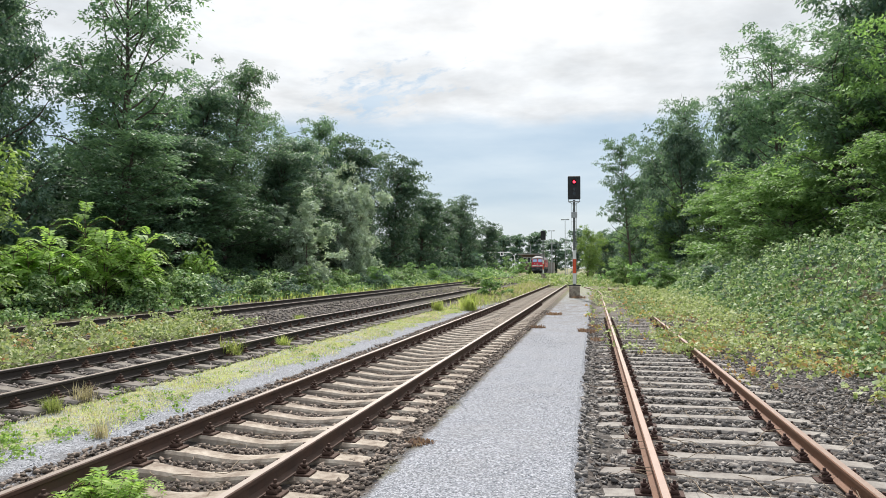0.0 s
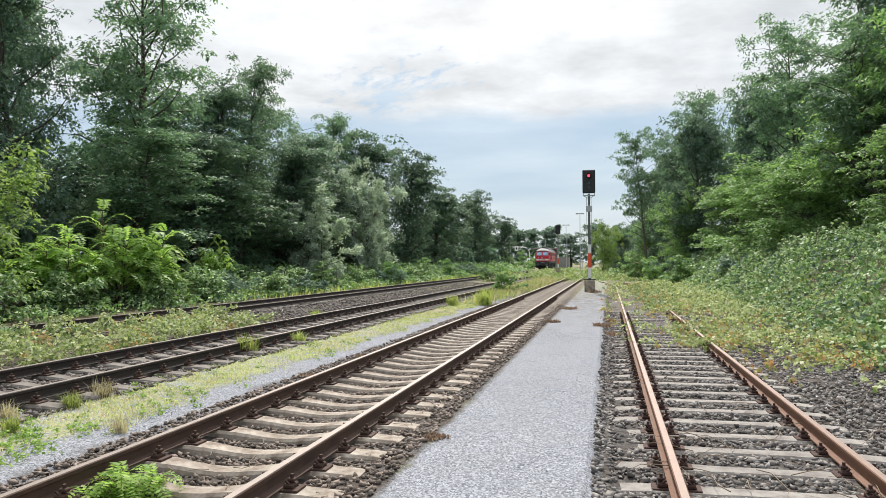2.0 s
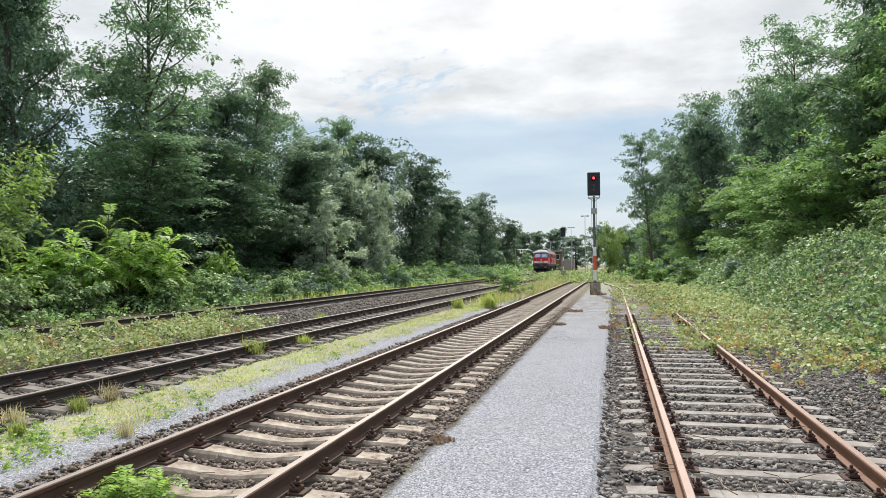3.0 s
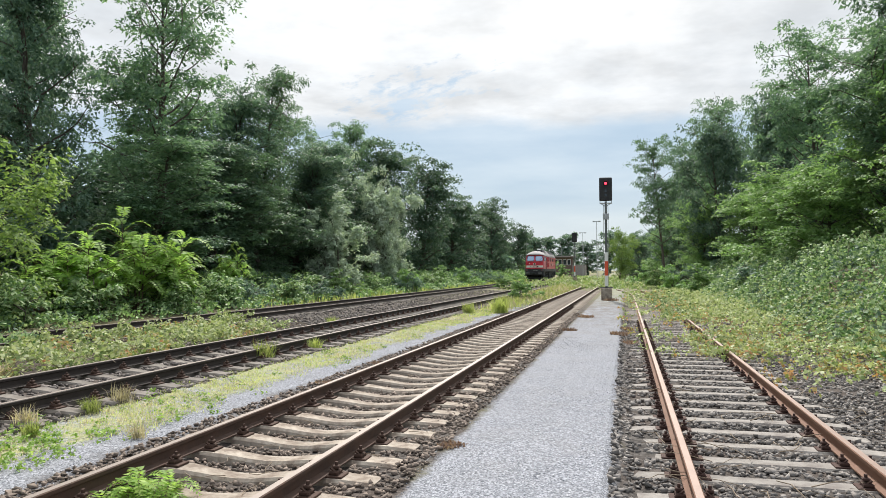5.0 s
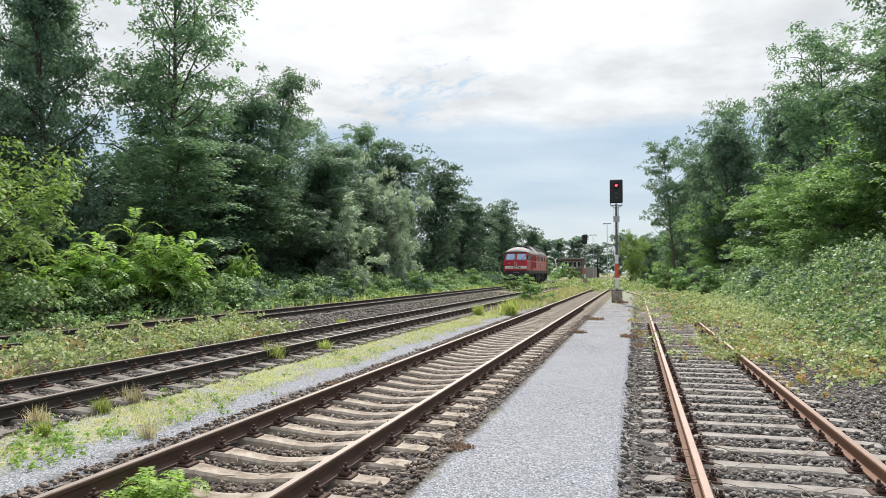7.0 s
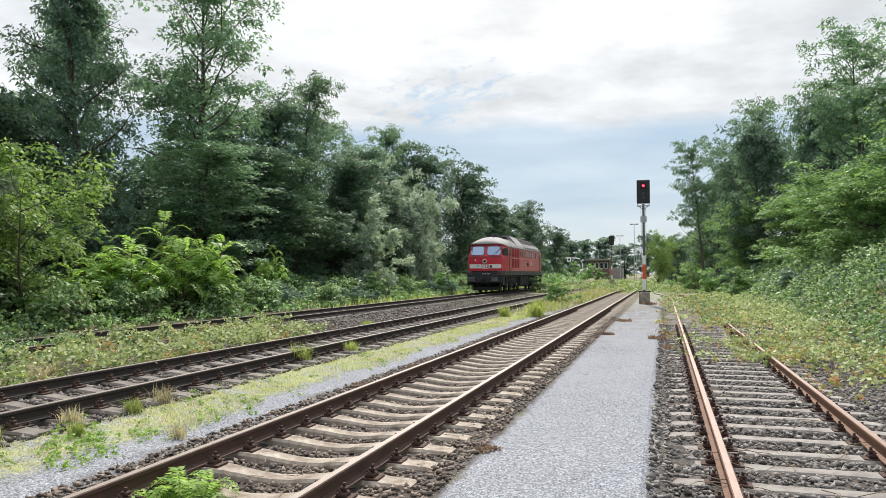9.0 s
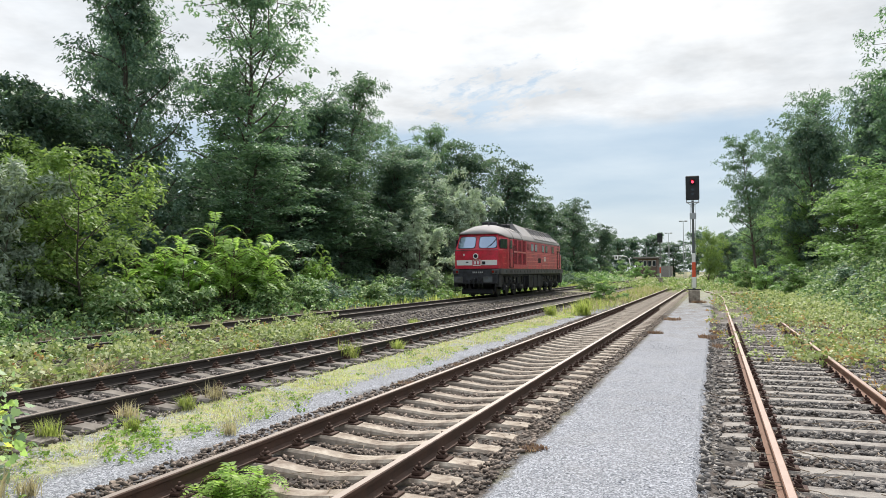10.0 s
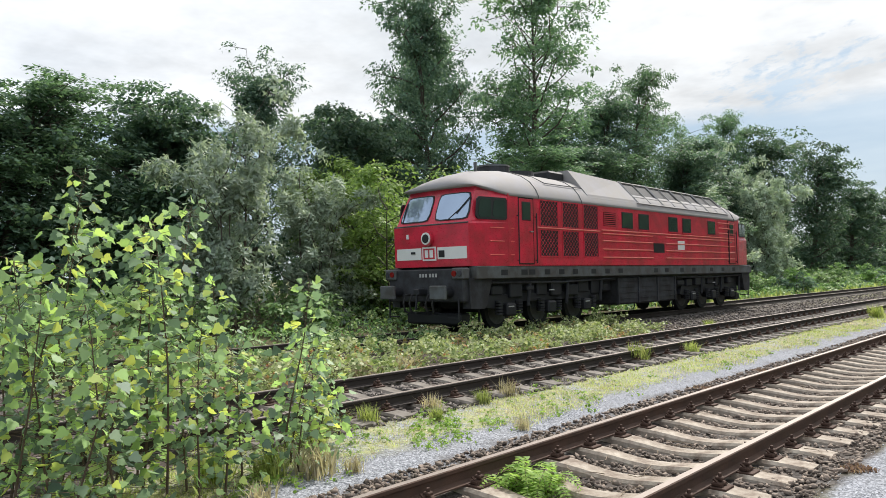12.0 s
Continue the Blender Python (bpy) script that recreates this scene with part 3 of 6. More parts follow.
def tree(name, seed, tall, spread, leaf, clear=0.25, limbs=16, clumps=70, per=190, size=0.26, clump=1.1, flat=0.6, width=0.5, airy=0.0, trunk=0.18, stems=1, droop=0.2, top=0.35):
    """A tree or shrub as trunk with limbs, and a crown of single leaves grouped in clumps at the limbs' ends."""
    rng = np.random.default_rng(seed)
    bm = bmesh.new()
    tips = []
    for s in range(stems):
        lean = rng.normal(0, 0.06 if stems == 1 else (0.13 if stems == 2 else 0.28), 2)
        axis = limb_points(rng, (lean[0] * 0.6, lean[1] * 0.6, -0.25), (lean[0], lean[1], 1), tall * (0.93 if s == 0 else rng.uniform(0.6, 0.9)), 7, 0.07, 0.05)
        tube(bm, axis, [trunk * (1 - 0.88 * i / 7) * (1 if s == 0 else 0.7) for i in range(8)], 7)
        for i in range(limbs // stems):
            h = clear + (0.97 - clear) * (i + rng.uniform(0, 1)) / (limbs // stems)
            k = h * 7
            j = min(int(k), 6)
            base = axis[j] * (1 - (k - j)) + axis[j + 1] * (k - j)
            rel = (h - clear) / (1 - clear)
            reach = spread * (math.sin(math.pi * min(1, (rel * (1 - top) + top * 0.6))) ** 0.7) * (rng.uniform(0.6, 1.15) if airy < 0.5 else rng.uniform(0.5, 1.25))
            a = i * 2.4 + rng.uniform(-0.5, 0.5)
            pts = limb_points(rng, base, (math.cos(a), math.sin(a), 0.35 + 0.5 * rel), reach, 4, 0.22, 0.06)
            r = max(0.02, trunk * 0.42 * (1 - h * 0.7))
            tube(bm, pts, [r * (1 - 0.2 * q) for q in range(5)], 4)
            tips.append((pts, reach))
    # sprays: shallow drooping domes of leaves that point outward, bunched on some limbs and sparse on others
    clumps, per, flat = int(clumps * 1.12), int(per * 0.82), 0.3 + 0.75 * flat
    load = rng.gamma(1.6, 1.0, len(tips)) + 0.2
    load /= load.sum()
    cents, twigs = [], []
    for _ in range(clumps):
        pts, reach = tips[rng.choice(len(tips), p=load)]
        k = 4.0 * rng.uniform(0.06, 1.0) ** 0.6
        j = min(int(k), 3)
        on = pts[j] * (1 - (k - j)) + pts[j + 1] * (k - j)
        c = on + rng.normal(0, clump * 0.62, 3) * np.array([1, 1, 0.62]) + np.array([0, 0, 0.1 * clump])
        cents.append(c)
        twigs.append((on, c))
    for on, c in twigs[::6]:
        tube(bm, [on, c], [0.022 * tall / 12, 0.008 * tall / 12], 3)
    cents = np.array(cents)
    wide = (clump * 0.72 * rng.uniform(0.55, 1.2, len(cents)))[:, None]
    q = np.sqrt(rng.uniform(0, 1, (len(cents), per))) * rng.uniform(0.75, 1.15, (len(cents), per))
    a = rng.uniform(0, 2 * math.pi, (len(cents), per))
    out = np.stack([np.cos(a), np.sin(a), np.zeros_like(a)], -1)
    rise = (np.sqrt(np.clip(1.2 - q * q, 0, None)) - 0.75) * flat + rng.normal(0, 0.1 + 0.16 * flat, q.shape)
    at = cents[:, None, :] + out * (q * wide)[..., None]
    at[..., 2] += rise * wide
    face = out * (0.75 * q * (0.4 + flat))[..., None] + np.array([0, 0, 0.8])
    at, face, out, q = at.reshape(-1, 3), face.reshape(-1, 3), out.reshape(-1, 3), q.reshape(-1, 1)
    keep = at[:, 2] > 0.05
    at, face, out, q = at[keep], face[keep], out[keep], q[keep]
    nor = unit(face + rng.normal(0, 0.38, at.shape))
    along = unit(out * (0.3 + q) + rng.normal(0, 0.45, at.shape) + np.array([0, 0, -droop - 0.15]))
    along = unit(along - nor * np.sum(along * nor, axis=1, keepdims=True))
    side = np.cross(nor, along) * (0.5 * min(0.8, width * 1.35))
    s = (size * 0.9 * rng.uniform(0.55, 1.3, len(at)))[:, None]
    me = faces_mesh("crown", np.stack([at + side * s, at + along * s, at - side * s], 1), 3, LEAF[leaf])
    t = new(name)
    part("trunk", bm, M["bark"], t, smooth=True)
    shared("crown", me, t)
    return t


def place(kind, label, category, group, spots):
    """Puts copies of one tree at (x, y, height factor, width factor, turn)."""
    for i, (x, y, k, w, a) in enumerate(spots):
        m = pose(x, y, float(ground_z(x, y)) - 0.1, 0, 0, a)
        ob = kind if i == 0 else copy_thing(kind, m)
        ob.matrix_basis = m
        ob.scale = (w, w, k)
        tagged(ob, label, category, group)


# tall trees behind the locomotive's track
place(tree("tree", 1, 15, 3.9, "robinia", 0.1, 44, 430, 66, 0.21, 0.85, 0.36, airy=1, trunk=0.24, width=0.48, top=0.55),
      "tall feathery green tree with airy crown", "tree", "trees along the railway",
      [(-24, 33.5, 1.2, 1.12, 0), (-23, 42.6, 0.98, 0.72, 70), (-25, 49.9, 0.93, 0.9, 160), (-27, 39, 0.9, 1.0, 300), (-26, 64.8, 1.03, 0.8, 20), (-25, 7.0, 0.52, 0.9, 100), (-26, 3.2, 0.7, 0.9, 10), (-21.3, 29.0, 0.5, 0.95, 40), (-21.6, 35.0, 0.55, 0.95, 130), (-21.2, 40.0, 0.5, 0.9, 250), (-21.0, 48.5, 0.5, 0.9, 300)])
place(tree("tree", 2, 14.5, 3.4, "dark", 0.1, 40, 430, 66, 0.2, 0.8, 0.5, airy=0.6, trunk=0.24, width=0.5, top=0.5),
      "tall dark tree with drooping dense crown", "tree", "trees along the railway",
      [(-23, 24.9, 1.06, 0.8, 0), (-25, 39.6, 0.92, 1.0, 90), (-27, 25.8, 1.0, 0.85, 140), (-26, 16.6, 0.78, 0.7, 200), (-25, 56, 0.88, 1.0, 30), (-22.5, 36.5, 0.62, 0.95, 10), (-22.5, 46.5, 0.7, 1.0, 60), (-26, 30.5, 0.46, 1.0, 250)])
place(tree("tree", 3, 12, 4.0, "deep", 0.05, 42, 300, 66, 0.27, 1.05, 0.55, trunk=0.26),
      "broad dark green leafy tree", "tree", "trees along the railway",
      [(-24, 70, 1.2, 1.15, 0), (-22.5, 77, 1.15, 1.1, 100), (-22.5, 90, 0.93, 1.15, 50), (-22.5, 102, 0.83, 1.1, 10), (-20.5, 118, 1.1, 0.95, 200), (-24, 61, 1.0, 1.0, 280),
       (-24, 19.6, 0.7, 0.7, 40), (-25, 11.5, 0.68, 0.8, 170), (-24, 8.5, 0.62, 0.8, 250), (-26, 45, 0.8, 0.9, 310), (-22, 52, 0.7, 0.85, 140), (-25, 4, 0.62, 0.8, 90),
       (-24, 130, 0.95, 0.9, 33), (-26, 22, 0.7, 0.8, 70), (-27, 14, 0.68, 0.8, 10), (-22, 146, 0.9, 0.9, 75), (-23, 39.5, 0.48, 0.8, 220)])
place(tree("shrub", 4, 6.5, 2.5, "willow", 0.05, 50, 280, 66, 0.22, 0.42, 1.5, width=0.34, stems=5, trunk=0.07, droop=-0.9),
      "grey-green willow shrub with slender leaves", "shrub", "willows", [(-19.5, 55.7, 1.55, 1.35, 0), (-18, 44.3, 0.92, 1.1, 90), (-18.0, 11.0, 1.0, 0.85, 200), (-18.4, 13.9, 0.86, 0.8, 10), (-20.5, 59, 1.25, 1.2, 100), (-21, 62.5, 1.5, 1.0, 40)])
place(tree("shrub", 5, 6, 2.4, "yellowish", 0.05, 40, 170, 120, 0.14, 0.68, 0.8, stems=4, trunk=0.06),
      "yellow-green leafy shrub with arching shoots", "shrub", "shrubs", [(-18.2, 17.7, 0.97, 1.15, 0), (-1, 112, 1.35, 1.0, 60)])

# trees on the bank to the right
place(tree("tree", 6, 14, 4.2, "robinia", 0.28, 34, 280, 66, 0.22, 0.8, 0.36, airy=1, trunk=0.2, width=0.42),
      "airy tree with thin crown and visible limbs", "tree", "trees on the bank", [(12.0, 50, 1.12, 0.95, 0), (9.6, 71, 1.12, 0.95, 120), (13.5, 40, 1.05, 1.0, 200), (4.4, 84, 1.2, 0.85, 80), (11.4, 33.5, 0.7, 0.9, 30)])
place(tree("tree", 7, 9, 3.5, "bright", 0.04, 42, 360, 62, 0.22, 0.85, 0.34, trunk=0.16, width=0.42),
      "bright green feathery tree on the bank", "tree", "trees on the bank",
      [(9.4, 43, 0.62, 1.0, 0), (13, 33, 1.15, 0.95, 80), (8.6, 55, 0.68, 1.0, 150), (10.2, 26, 0.5, 0.75, 220), (8.0, 70, 0.72, 1.0, 300), (14, 25, 0.95, 0.9, 30), (11.5, 36, 0.75, 0.95, 10), (5.0, 98, 0.8, 0.9, 200), (6.4, 66, 0.8, 0.9, 100), (9.0, 36.5, 0.5, 0.8, 210)])
place(tree("tree", 8, 10, 3.6, "dark", 0.05, 40, 270, 66, 0.26, 1.0, 0.5, trunk=0.2),
      "dark green leafy tree on the bank", "tree", "trees on the bank",
      [(8.5, 88, 1.45, 1.0, 0), (5.6, 93, 1.35, 0.9, 160), (7.6, 77, 1.3, 0.95, 40), (6.5, 104, 1.0, 0.9, 70), (12, 72, 1.3, 1.0, 190), (2.8, 122, 0.75, 0.9, 20), (14, 45, 1.2, 1.0, 100), (13, 58, 1.25, 1.0, 250), (12.5, 52, 0.7, 1.0, 180), (16, 30, 1.2, 1.0, 10), (11.5, 63, 0.7, 1.0, 130), (8.2, 64, 1.3, 0.85, 310), (11.0, 60, 1.45, 0.9, 220), (14.5, 39, 1.45, 1.0, 20)])
# the wood behind and far ahead; first seven trees are unseen, added for reflections
far = tree("tree", 9, 12, 4.5, "dark", 0.05, 26, 110, 52, 0.56, 1.3, 0.65, trunk=0.3)
place(far, "broad dark tree in the wood behind or the added unseen row", "tree", "trees of the wood behind",
      [(-36 + 12 * i, -38 - 5 * (i % 2), 0.9, 1.1, 47 * i) for i in range(7)] + [(-31 - 2 * (i % 3), -6 + 10.5 * i, 0.72 + 0.1 * math.sin(i * 2.7), 1.05, 71 * i) for i in range(15)] + [(17 + 2 * (i % 2), 24 + 11 * i, 0.75, 0.95, 91 * i) for i in range(7)] + [(-62 + 6.2 * i, 264 + 9 * math.sin(i * 2.1), 1.12 + 0.16 * math.sin(i * 3.7), 1.35, 57 * i) for i in range(14)] + [(10, 205, 0.8, 1.0, 5), (2, 180, 0.7, 0.9, 50), (-30, 175, 0.8, 0.9, 20), (-34, 195, 0.8, 1.0, 80)])

# ---- low growth ----


def smooth(a):
    a = np.clip(a, 0, 1)
    return a * a * (3 - 2 * a)


def lump(x, y, scale, seed=0.0):
    """Slow random swell, about -0.5 to 0.5."""
    return 0.5 * (np.sin(x * scale * 1.3 + seed + 1.7 * np.sin(y * scale * 0.7 + seed)) * 0.5 + np.sin(y * scale * 1.1 - seed * 2 + 1.3 * np.sin(x * scale * 0.9)) * 0.5
                  + 0.5 * np.sin((x + y) * scale * 2.7 + seed * 3))


def carpet(name, label, leaf, seed, count, xr, yr, height, thin, size, fill=0.45, width=0.75, points=4, spread=0.6, bias=1.0, bunch=9):
    """A mat of leaves over the ground between xr and yr, in small domed bunches of uneven height, thicker near one end. height(x, y): its top; thin(x, y): how much of it grows there, 0 to 1."""
    rng = np.random.default_rng(seed)
    some = count // bunch
    x = rng.uniform(*xr, some)
    y = yr[0] + (yr[1] - yr[0]) * rng.uniform(0, 1, some) ** bias
    keep = rng.uniform(0, 1, some) < thin(x, y)
    x, y = x[keep], y[keep]
    grow = 1.0 + np.maximum(y - 20, 0) / 45
    top = height(x, y) * (1 - 0.7 * fill * rng.uniform(0, 1, len(x)) ** 1.3)
    wide = 1.5 * size * grow * rng.uniform(0.7, 1.4, len(x))
    x, y, top, wide, grow = (np.repeat(v, bunch) for v in (x, y, top, wide, grow))
    k = len(x)
    r, a = np.abs(rng.normal(0, 0.75, k)), rng.uniform(0, 2 * math.pi, k)
    dx, dy = r * np.cos(a), r * np.sin(a)
    x, y = x + dx * wide, y + dy * wide
    g = ground_z(x, y)
    z = g + top + wide * (0.25 - 0.45 * r * r) + rng.normal(0, 0.015, k)
    at = np.stack([x, y, np.maximum(z, g + 0.012 + 0.03 * rng.uniform(0, 1, k))], 1)
    face = np.stack([0.7 * dx, 0.7 * dy - 0.3, np.full(k, 0.85)], 1)
    me = faces_mesh(name, leaves(rng, at, size * grow, face, width, 0.25, spread * 0.8, points), points, LEAF[leaf])
    return tagged(new(name, me), label, "undergrowth", kind="stuff")


def bank_height(x, y):
    swell = 0.75 + 0.55 * lump(x, y, 0.6, 2.0) + 0.6 * lump(x, y, 1.5, 5.0) + 0.45 * lump(x, y, 3.4, 1.0)
    return 0.22 + np.maximum(swell, 0.05) * smooth((x - 4.2) / 2.2)


carpet("bramble_bank", "glossy green brambles covering the bank", "bramble", 21, 100000, (4.2, 11.5), (8, 64), bank_height, lambda x, y: smooth((x - 3.7 - 0.4 * lump(x, y, 1.3)) / 1.2) * np.clip(1.25 - (x - 4) / 14, 0.3, 1) * np.clip(0.75 + 0.9 * lump(x, y, 3.3, 4), 0.25, 1), 0.106, 0.85, 0.8, 4, 0.75, 1.8)
# darker leaf colour low in the bank stands in for shade between the brambles
carpet("bramble_shadow_leaves", "bramble leaves low in the bank, coloured darker as shade", "dark", 22, 22000, (4.4, 11.5), (8, 70), lambda x, y: bank_height(x, y) * 0.75, lambda x, y: smooth((x - 4.2) / 1.5), 0.11, 0.7, 0.8, 4, 0.7, 1.6)
carpet("siding_vines", "yellowing vines creeping over the rusty siding", "autumn", 23, 23000, (-0.3, 6.0), (9.5, 46), lambda x, y: 0.13 + 0.12 * lump(x, y, 1.2),
       lambda x, y: smooth((y - 11.5 + 1.1 * (x - 2.6) - 3.5 * lump(x, y, 0.9)) / 6) * (0.35 + 0.65 * smooth((x - 1.6) / 1.6)) * np.clip(0.15 + 1.3 * lump(x, y, 1.8, 3), 0, 1), 0.078, 0.9, 0.8, 4, 0.8, 1.3)
carpet("siding_vines", "fresh green vines creeping over the rusty siding", "bramble_pale", 25, 32000, (-0.3, 6.5), (10, 60), lambda x, y: 0.18 + 0.16 * lump(x, y, 1.2) + 0.2 * smooth((y - 15) / 10) * smooth((x - 1.4) / 0.8),
       lambda x, y: smooth((y - 12.5 + 1.5 * (x - 2.6) - 3.5 * lump(x, y, 0.9)) / 5) * (0.2 + 0.8 * smooth((x - 1.6) / 1.8)) * smooth((x + 0.35) / 0.9) * np.clip(0.35 + 1.3 * lump(x, y, 1.3, 9) + 0.4 * smooth((x - 2.6) / 1.5), 0, 1), 0.078, 0.9, 0.8, 4, 0.8, 1.4)
carpet("siding_vines", "green vines creeping over the rusty siding", "bramble_pale", 24, 46000, (-0.3, 6.5), (9.5, 60), lambda x, y: 0.17 + 0.16 * lump(x, y, 1.2) + 0.18 * smooth((y - 15) / 10) * smooth((x - 1.5) / 0.8),
       lambda x, y: smooth((y - 12.0 + 1.3 * (x - 2.6) - 3.5 * lump(x, y, 0.9)) / 5) * (0.25 + 0.75 * smooth((x - 1.4) / 1.6)) * smooth((x + 0.35) / 0.9) * np.clip(0.3 + 1.5 * lump(x, y, 1.6, 1) + 0.5 * smooth((x - 2.6) / 1.5), 0, 1), 0.078, 0.9, 0.8, 4, 0.8, 1.4)


for leaf, seed, count, y0, y1, top in (("bramble_pale", 141, 2600, 14.6, 20.6, 0.27), ("autumn", 142, 900, 14.6, 21.0, 0.27), ("bramble_pale", 143, 4200, 25.5, 52, 0.36), ("autumn", 144, 2200, 25.5, 52, 0.36), ("bramble", 145, 3000, 26, 52, 0.36)):
    carpet("rail_vines", "tangled vines that hide part of the rusty rail", leaf, seed, count, (1.3, 3.0), (y0, y1), lambda x, y, h=top: h * (0.8 + 0.5 * lump(x, y, 1.8, 2)),
           lambda x, y, a=y0, b=y1: smooth((y - a) / 1.2) * smooth((b - y) / 1.2) * smooth((0.95 - np.abs(x - 2.15 + 0.25 * lump(x, y, 1.5))) / 0.5), 0.075, 1.0, 0.8, 4, 0.9, 1.0)
carpet("floor_leaves", "yellow and brown fallen leaves on the bank's foot", "autumn", 146, 11000, (2.2, 5.6), (9.5, 34), lambda x, y: 0.16 + 0.1 * lump(x, y, 1.7), lambda x, y: smooth((y - 10.5 + 1.0 * (x - 3.0) - 2 * lump(x, y, 1.1)) / 2.5) * np.clip(0.25 + 1.4 * lump(x, y, 1.4, 6), 0, 1), 0.07, 0.9, 0.8, 4, 0.8, 1.3)


def canes(name, label, mat, seed, count, xr, yr, height, long=1.0, thick=0.005):
    """Thin arching bramble canes and fallen twigs."""
    rng = np.random.default_rng(seed)
    bm = bmesh.new()
    for _ in range(count):
        x, y = rng.uniform(*xr), yr[0] + (yr[1] - yr[0]) * rng.uniform() ** 1.4
        a, span = rng.uniform(0, 2 * math.pi), long * rng.uniform(0.4, 1.3)
        pts = []
        for i in range(5):
            px, py = x + math.cos(a) * span * (i / 4 - 0.5), y + math.sin(a) * span * (i / 4 - 0.5)
            h = float(height(np.array([px]), np.array([py]))[0])
            pts.append((px, py, float(ground_z(px, py)) + h * (0.75 + 0.45 * math.sin(math.pi * i / 4)) + rng.uniform(0, 0.03) + 0.02))
            a += rng.uniform(-0.3, 0.3)
        tube(bm, pts, [thick * (1.1 - 0.18 * i) for i in range(5)], 4)
    me = bpy.data.meshes.new(name)
    bm.to_mesh(me)
    bm.free()
    me.materials.append(mat)
    return tagged(new(name, me), label, "twigs", kind="stuff")


canes("bramble_canes", "arching brown canes over the brambles", M["twig"], 26, 130, (3.6, 9.5), (10, 34), bank_height, 1.4, 0.006)
canes("fallen_twigs", "pale dry twigs lying on ballast and vines", M["dead_twig"], 27, 230, (0.2, 5.0), (6, 28), lambda x, y: 0.05 + 0.1 * smooth((y - 11) / 6), 0.7, 0.005)
canes("fallen_twigs", "dry twigs among the bramble patch", M["dead_twig"], 28, 170, (-11.5, -8.2), (4, 18), lambda x, y: 0.2 + 0 * x, 0.8, 0.006)
canes("fallen_twigs", "small dry twigs on the brown ballast", M["dead_twig"], 29, 60, (-4.2, -1.9), (4, 14), lambda x, y: 0.03 + 0 * x, 0.3, 0.004)


def verge_height(x, y):
    return 0.22 + (0.85 + 0.5 * lump(x, y, 0.7, 1.0) + 0.3 * lump(x, y, 2.1, 4.0)) * smooth((-15.0 - x) / 4.5)


for leaf, seed, count, k, label in (("bramble", 31, 60000, 1.0, "green brambles and nettles along the far track"), ("bright", 32, 32000, 1.05, "fresh green weeds among the brambles"), ("dark", 33, 22000, 0.8, "dark low leaves under the brambles")):
    carpet("undergrowth", label, leaf, seed, count, (-24.5, -14.3), (3, 140), lambda x, y, k=k: verge_height(x, y) * k,
           lambda x, y, q=seed: smooth((-14.5 - x + 0.7 * lump(x, y, 1.5)) / 1.2) * np.clip(0.8 + 0.9 * lump(x, y, 0.5, q * 2.0), 0.12, 1), 0.125, 0.75, 0.62, 4, 0.9, 1.7)
carpet("thicket", "dark leafy thicket in the wood behind the tracks", "dark", 37, 30000, (-31, -22), (0, 140), lambda x, y: 3.4 + 1.6 * lump(x, y, 0.5, 3), lambda x, y: 1.0 + 0 * x, 0.3, 1.0, 0.6, 4, 0.9, 1.5)
carpet("bramble_patch", "pale sunlit brambles between two tracks", "bramble_pale", 34, 42000, (-11.9, -8.35), (3.5, 20), lambda x, y: 0.28 + 0.3 * lump(x, y, 1.6, 2) + 0.2 * lump(x, y, 4.1, 3),
       lambda x, y: smooth((18.4 - y - 0.9 * (x + 8.4) + 2.2 * lump(x, y, 1.2)) / 2.4) * np.clip(0.5 + 1.5 * lump(x, y, 2.9), 0.04, 1), 0.082, 0.9, 0.8, 4, 0.8, 0.9)
carpet("bramble_patch", "turning bramble leaves between two tracks", "autumn", 35, 5200, (-11.9, -8.4), (3.5, 19), lambda x, y: 0.24 + 0.18 * lump(x, y, 1.4, 2),
       lambda x, y: smooth((17.5 - y - 0.9 * (x + 8.4) + 2.2 * lump(x, y, 1.2)) / 2.4) * np.clip(0.4 + 1.2 * lump(x, y, 1.7, 7), 0, 1), 0.075, 0.9, 0.8, 4, 0.8, 0.9)
carpet("bramble_patch", "creeping leaves over the far rails", "bramble", 36, 12000, (-14.8, -11.0), (3.5, 17), lambda x, y: 0.22 + 0.15 * lump(x, y, 1.6, 2),
       lambda x, y: smooth((15.5 - y + 3.0 * lump(x, y, 1.1)) / 3) * np.clip(0.55 + 1.0 * lump(x, y, 1.3, 4), 0, 1), 0.085, 0.9, 0.8, 4, 0.8, 0.9)


def blades(rng, at, tall, lean=0.35, thick=0.012):
    """Corners of one grass blade at each point: a bent strip that ends in a point."""
    k = len(at)
    h = (tall * rng.uniform(0.5, 1.2, k))[:, None]
    a = rng.uniform(0, 2 * math.pi, k)
    out = np.stack([np.cos(a), np.sin(a), np.zeros(k)], 1)
    side = np.stack([-np.sin(a), np.cos(a), np.zeros(k)], 1) * thick * rng.uniform(0.7, 1.5, k)[:, None]
    bent = rng.uniform(0.2, 1.0, k)[:, None] * lean
    up = np.array([0, 0, 1.0])
    mid = at + up * h * 0.55 + out * h * bent * 0.35
    tip = at + up * h * (1 - 0.35 * bent) + out * h * bent
    return np.stack([at - side * 0.6, mid - side * 0.8, tip, mid + side * 0.8, at + side * 0.6], 1)


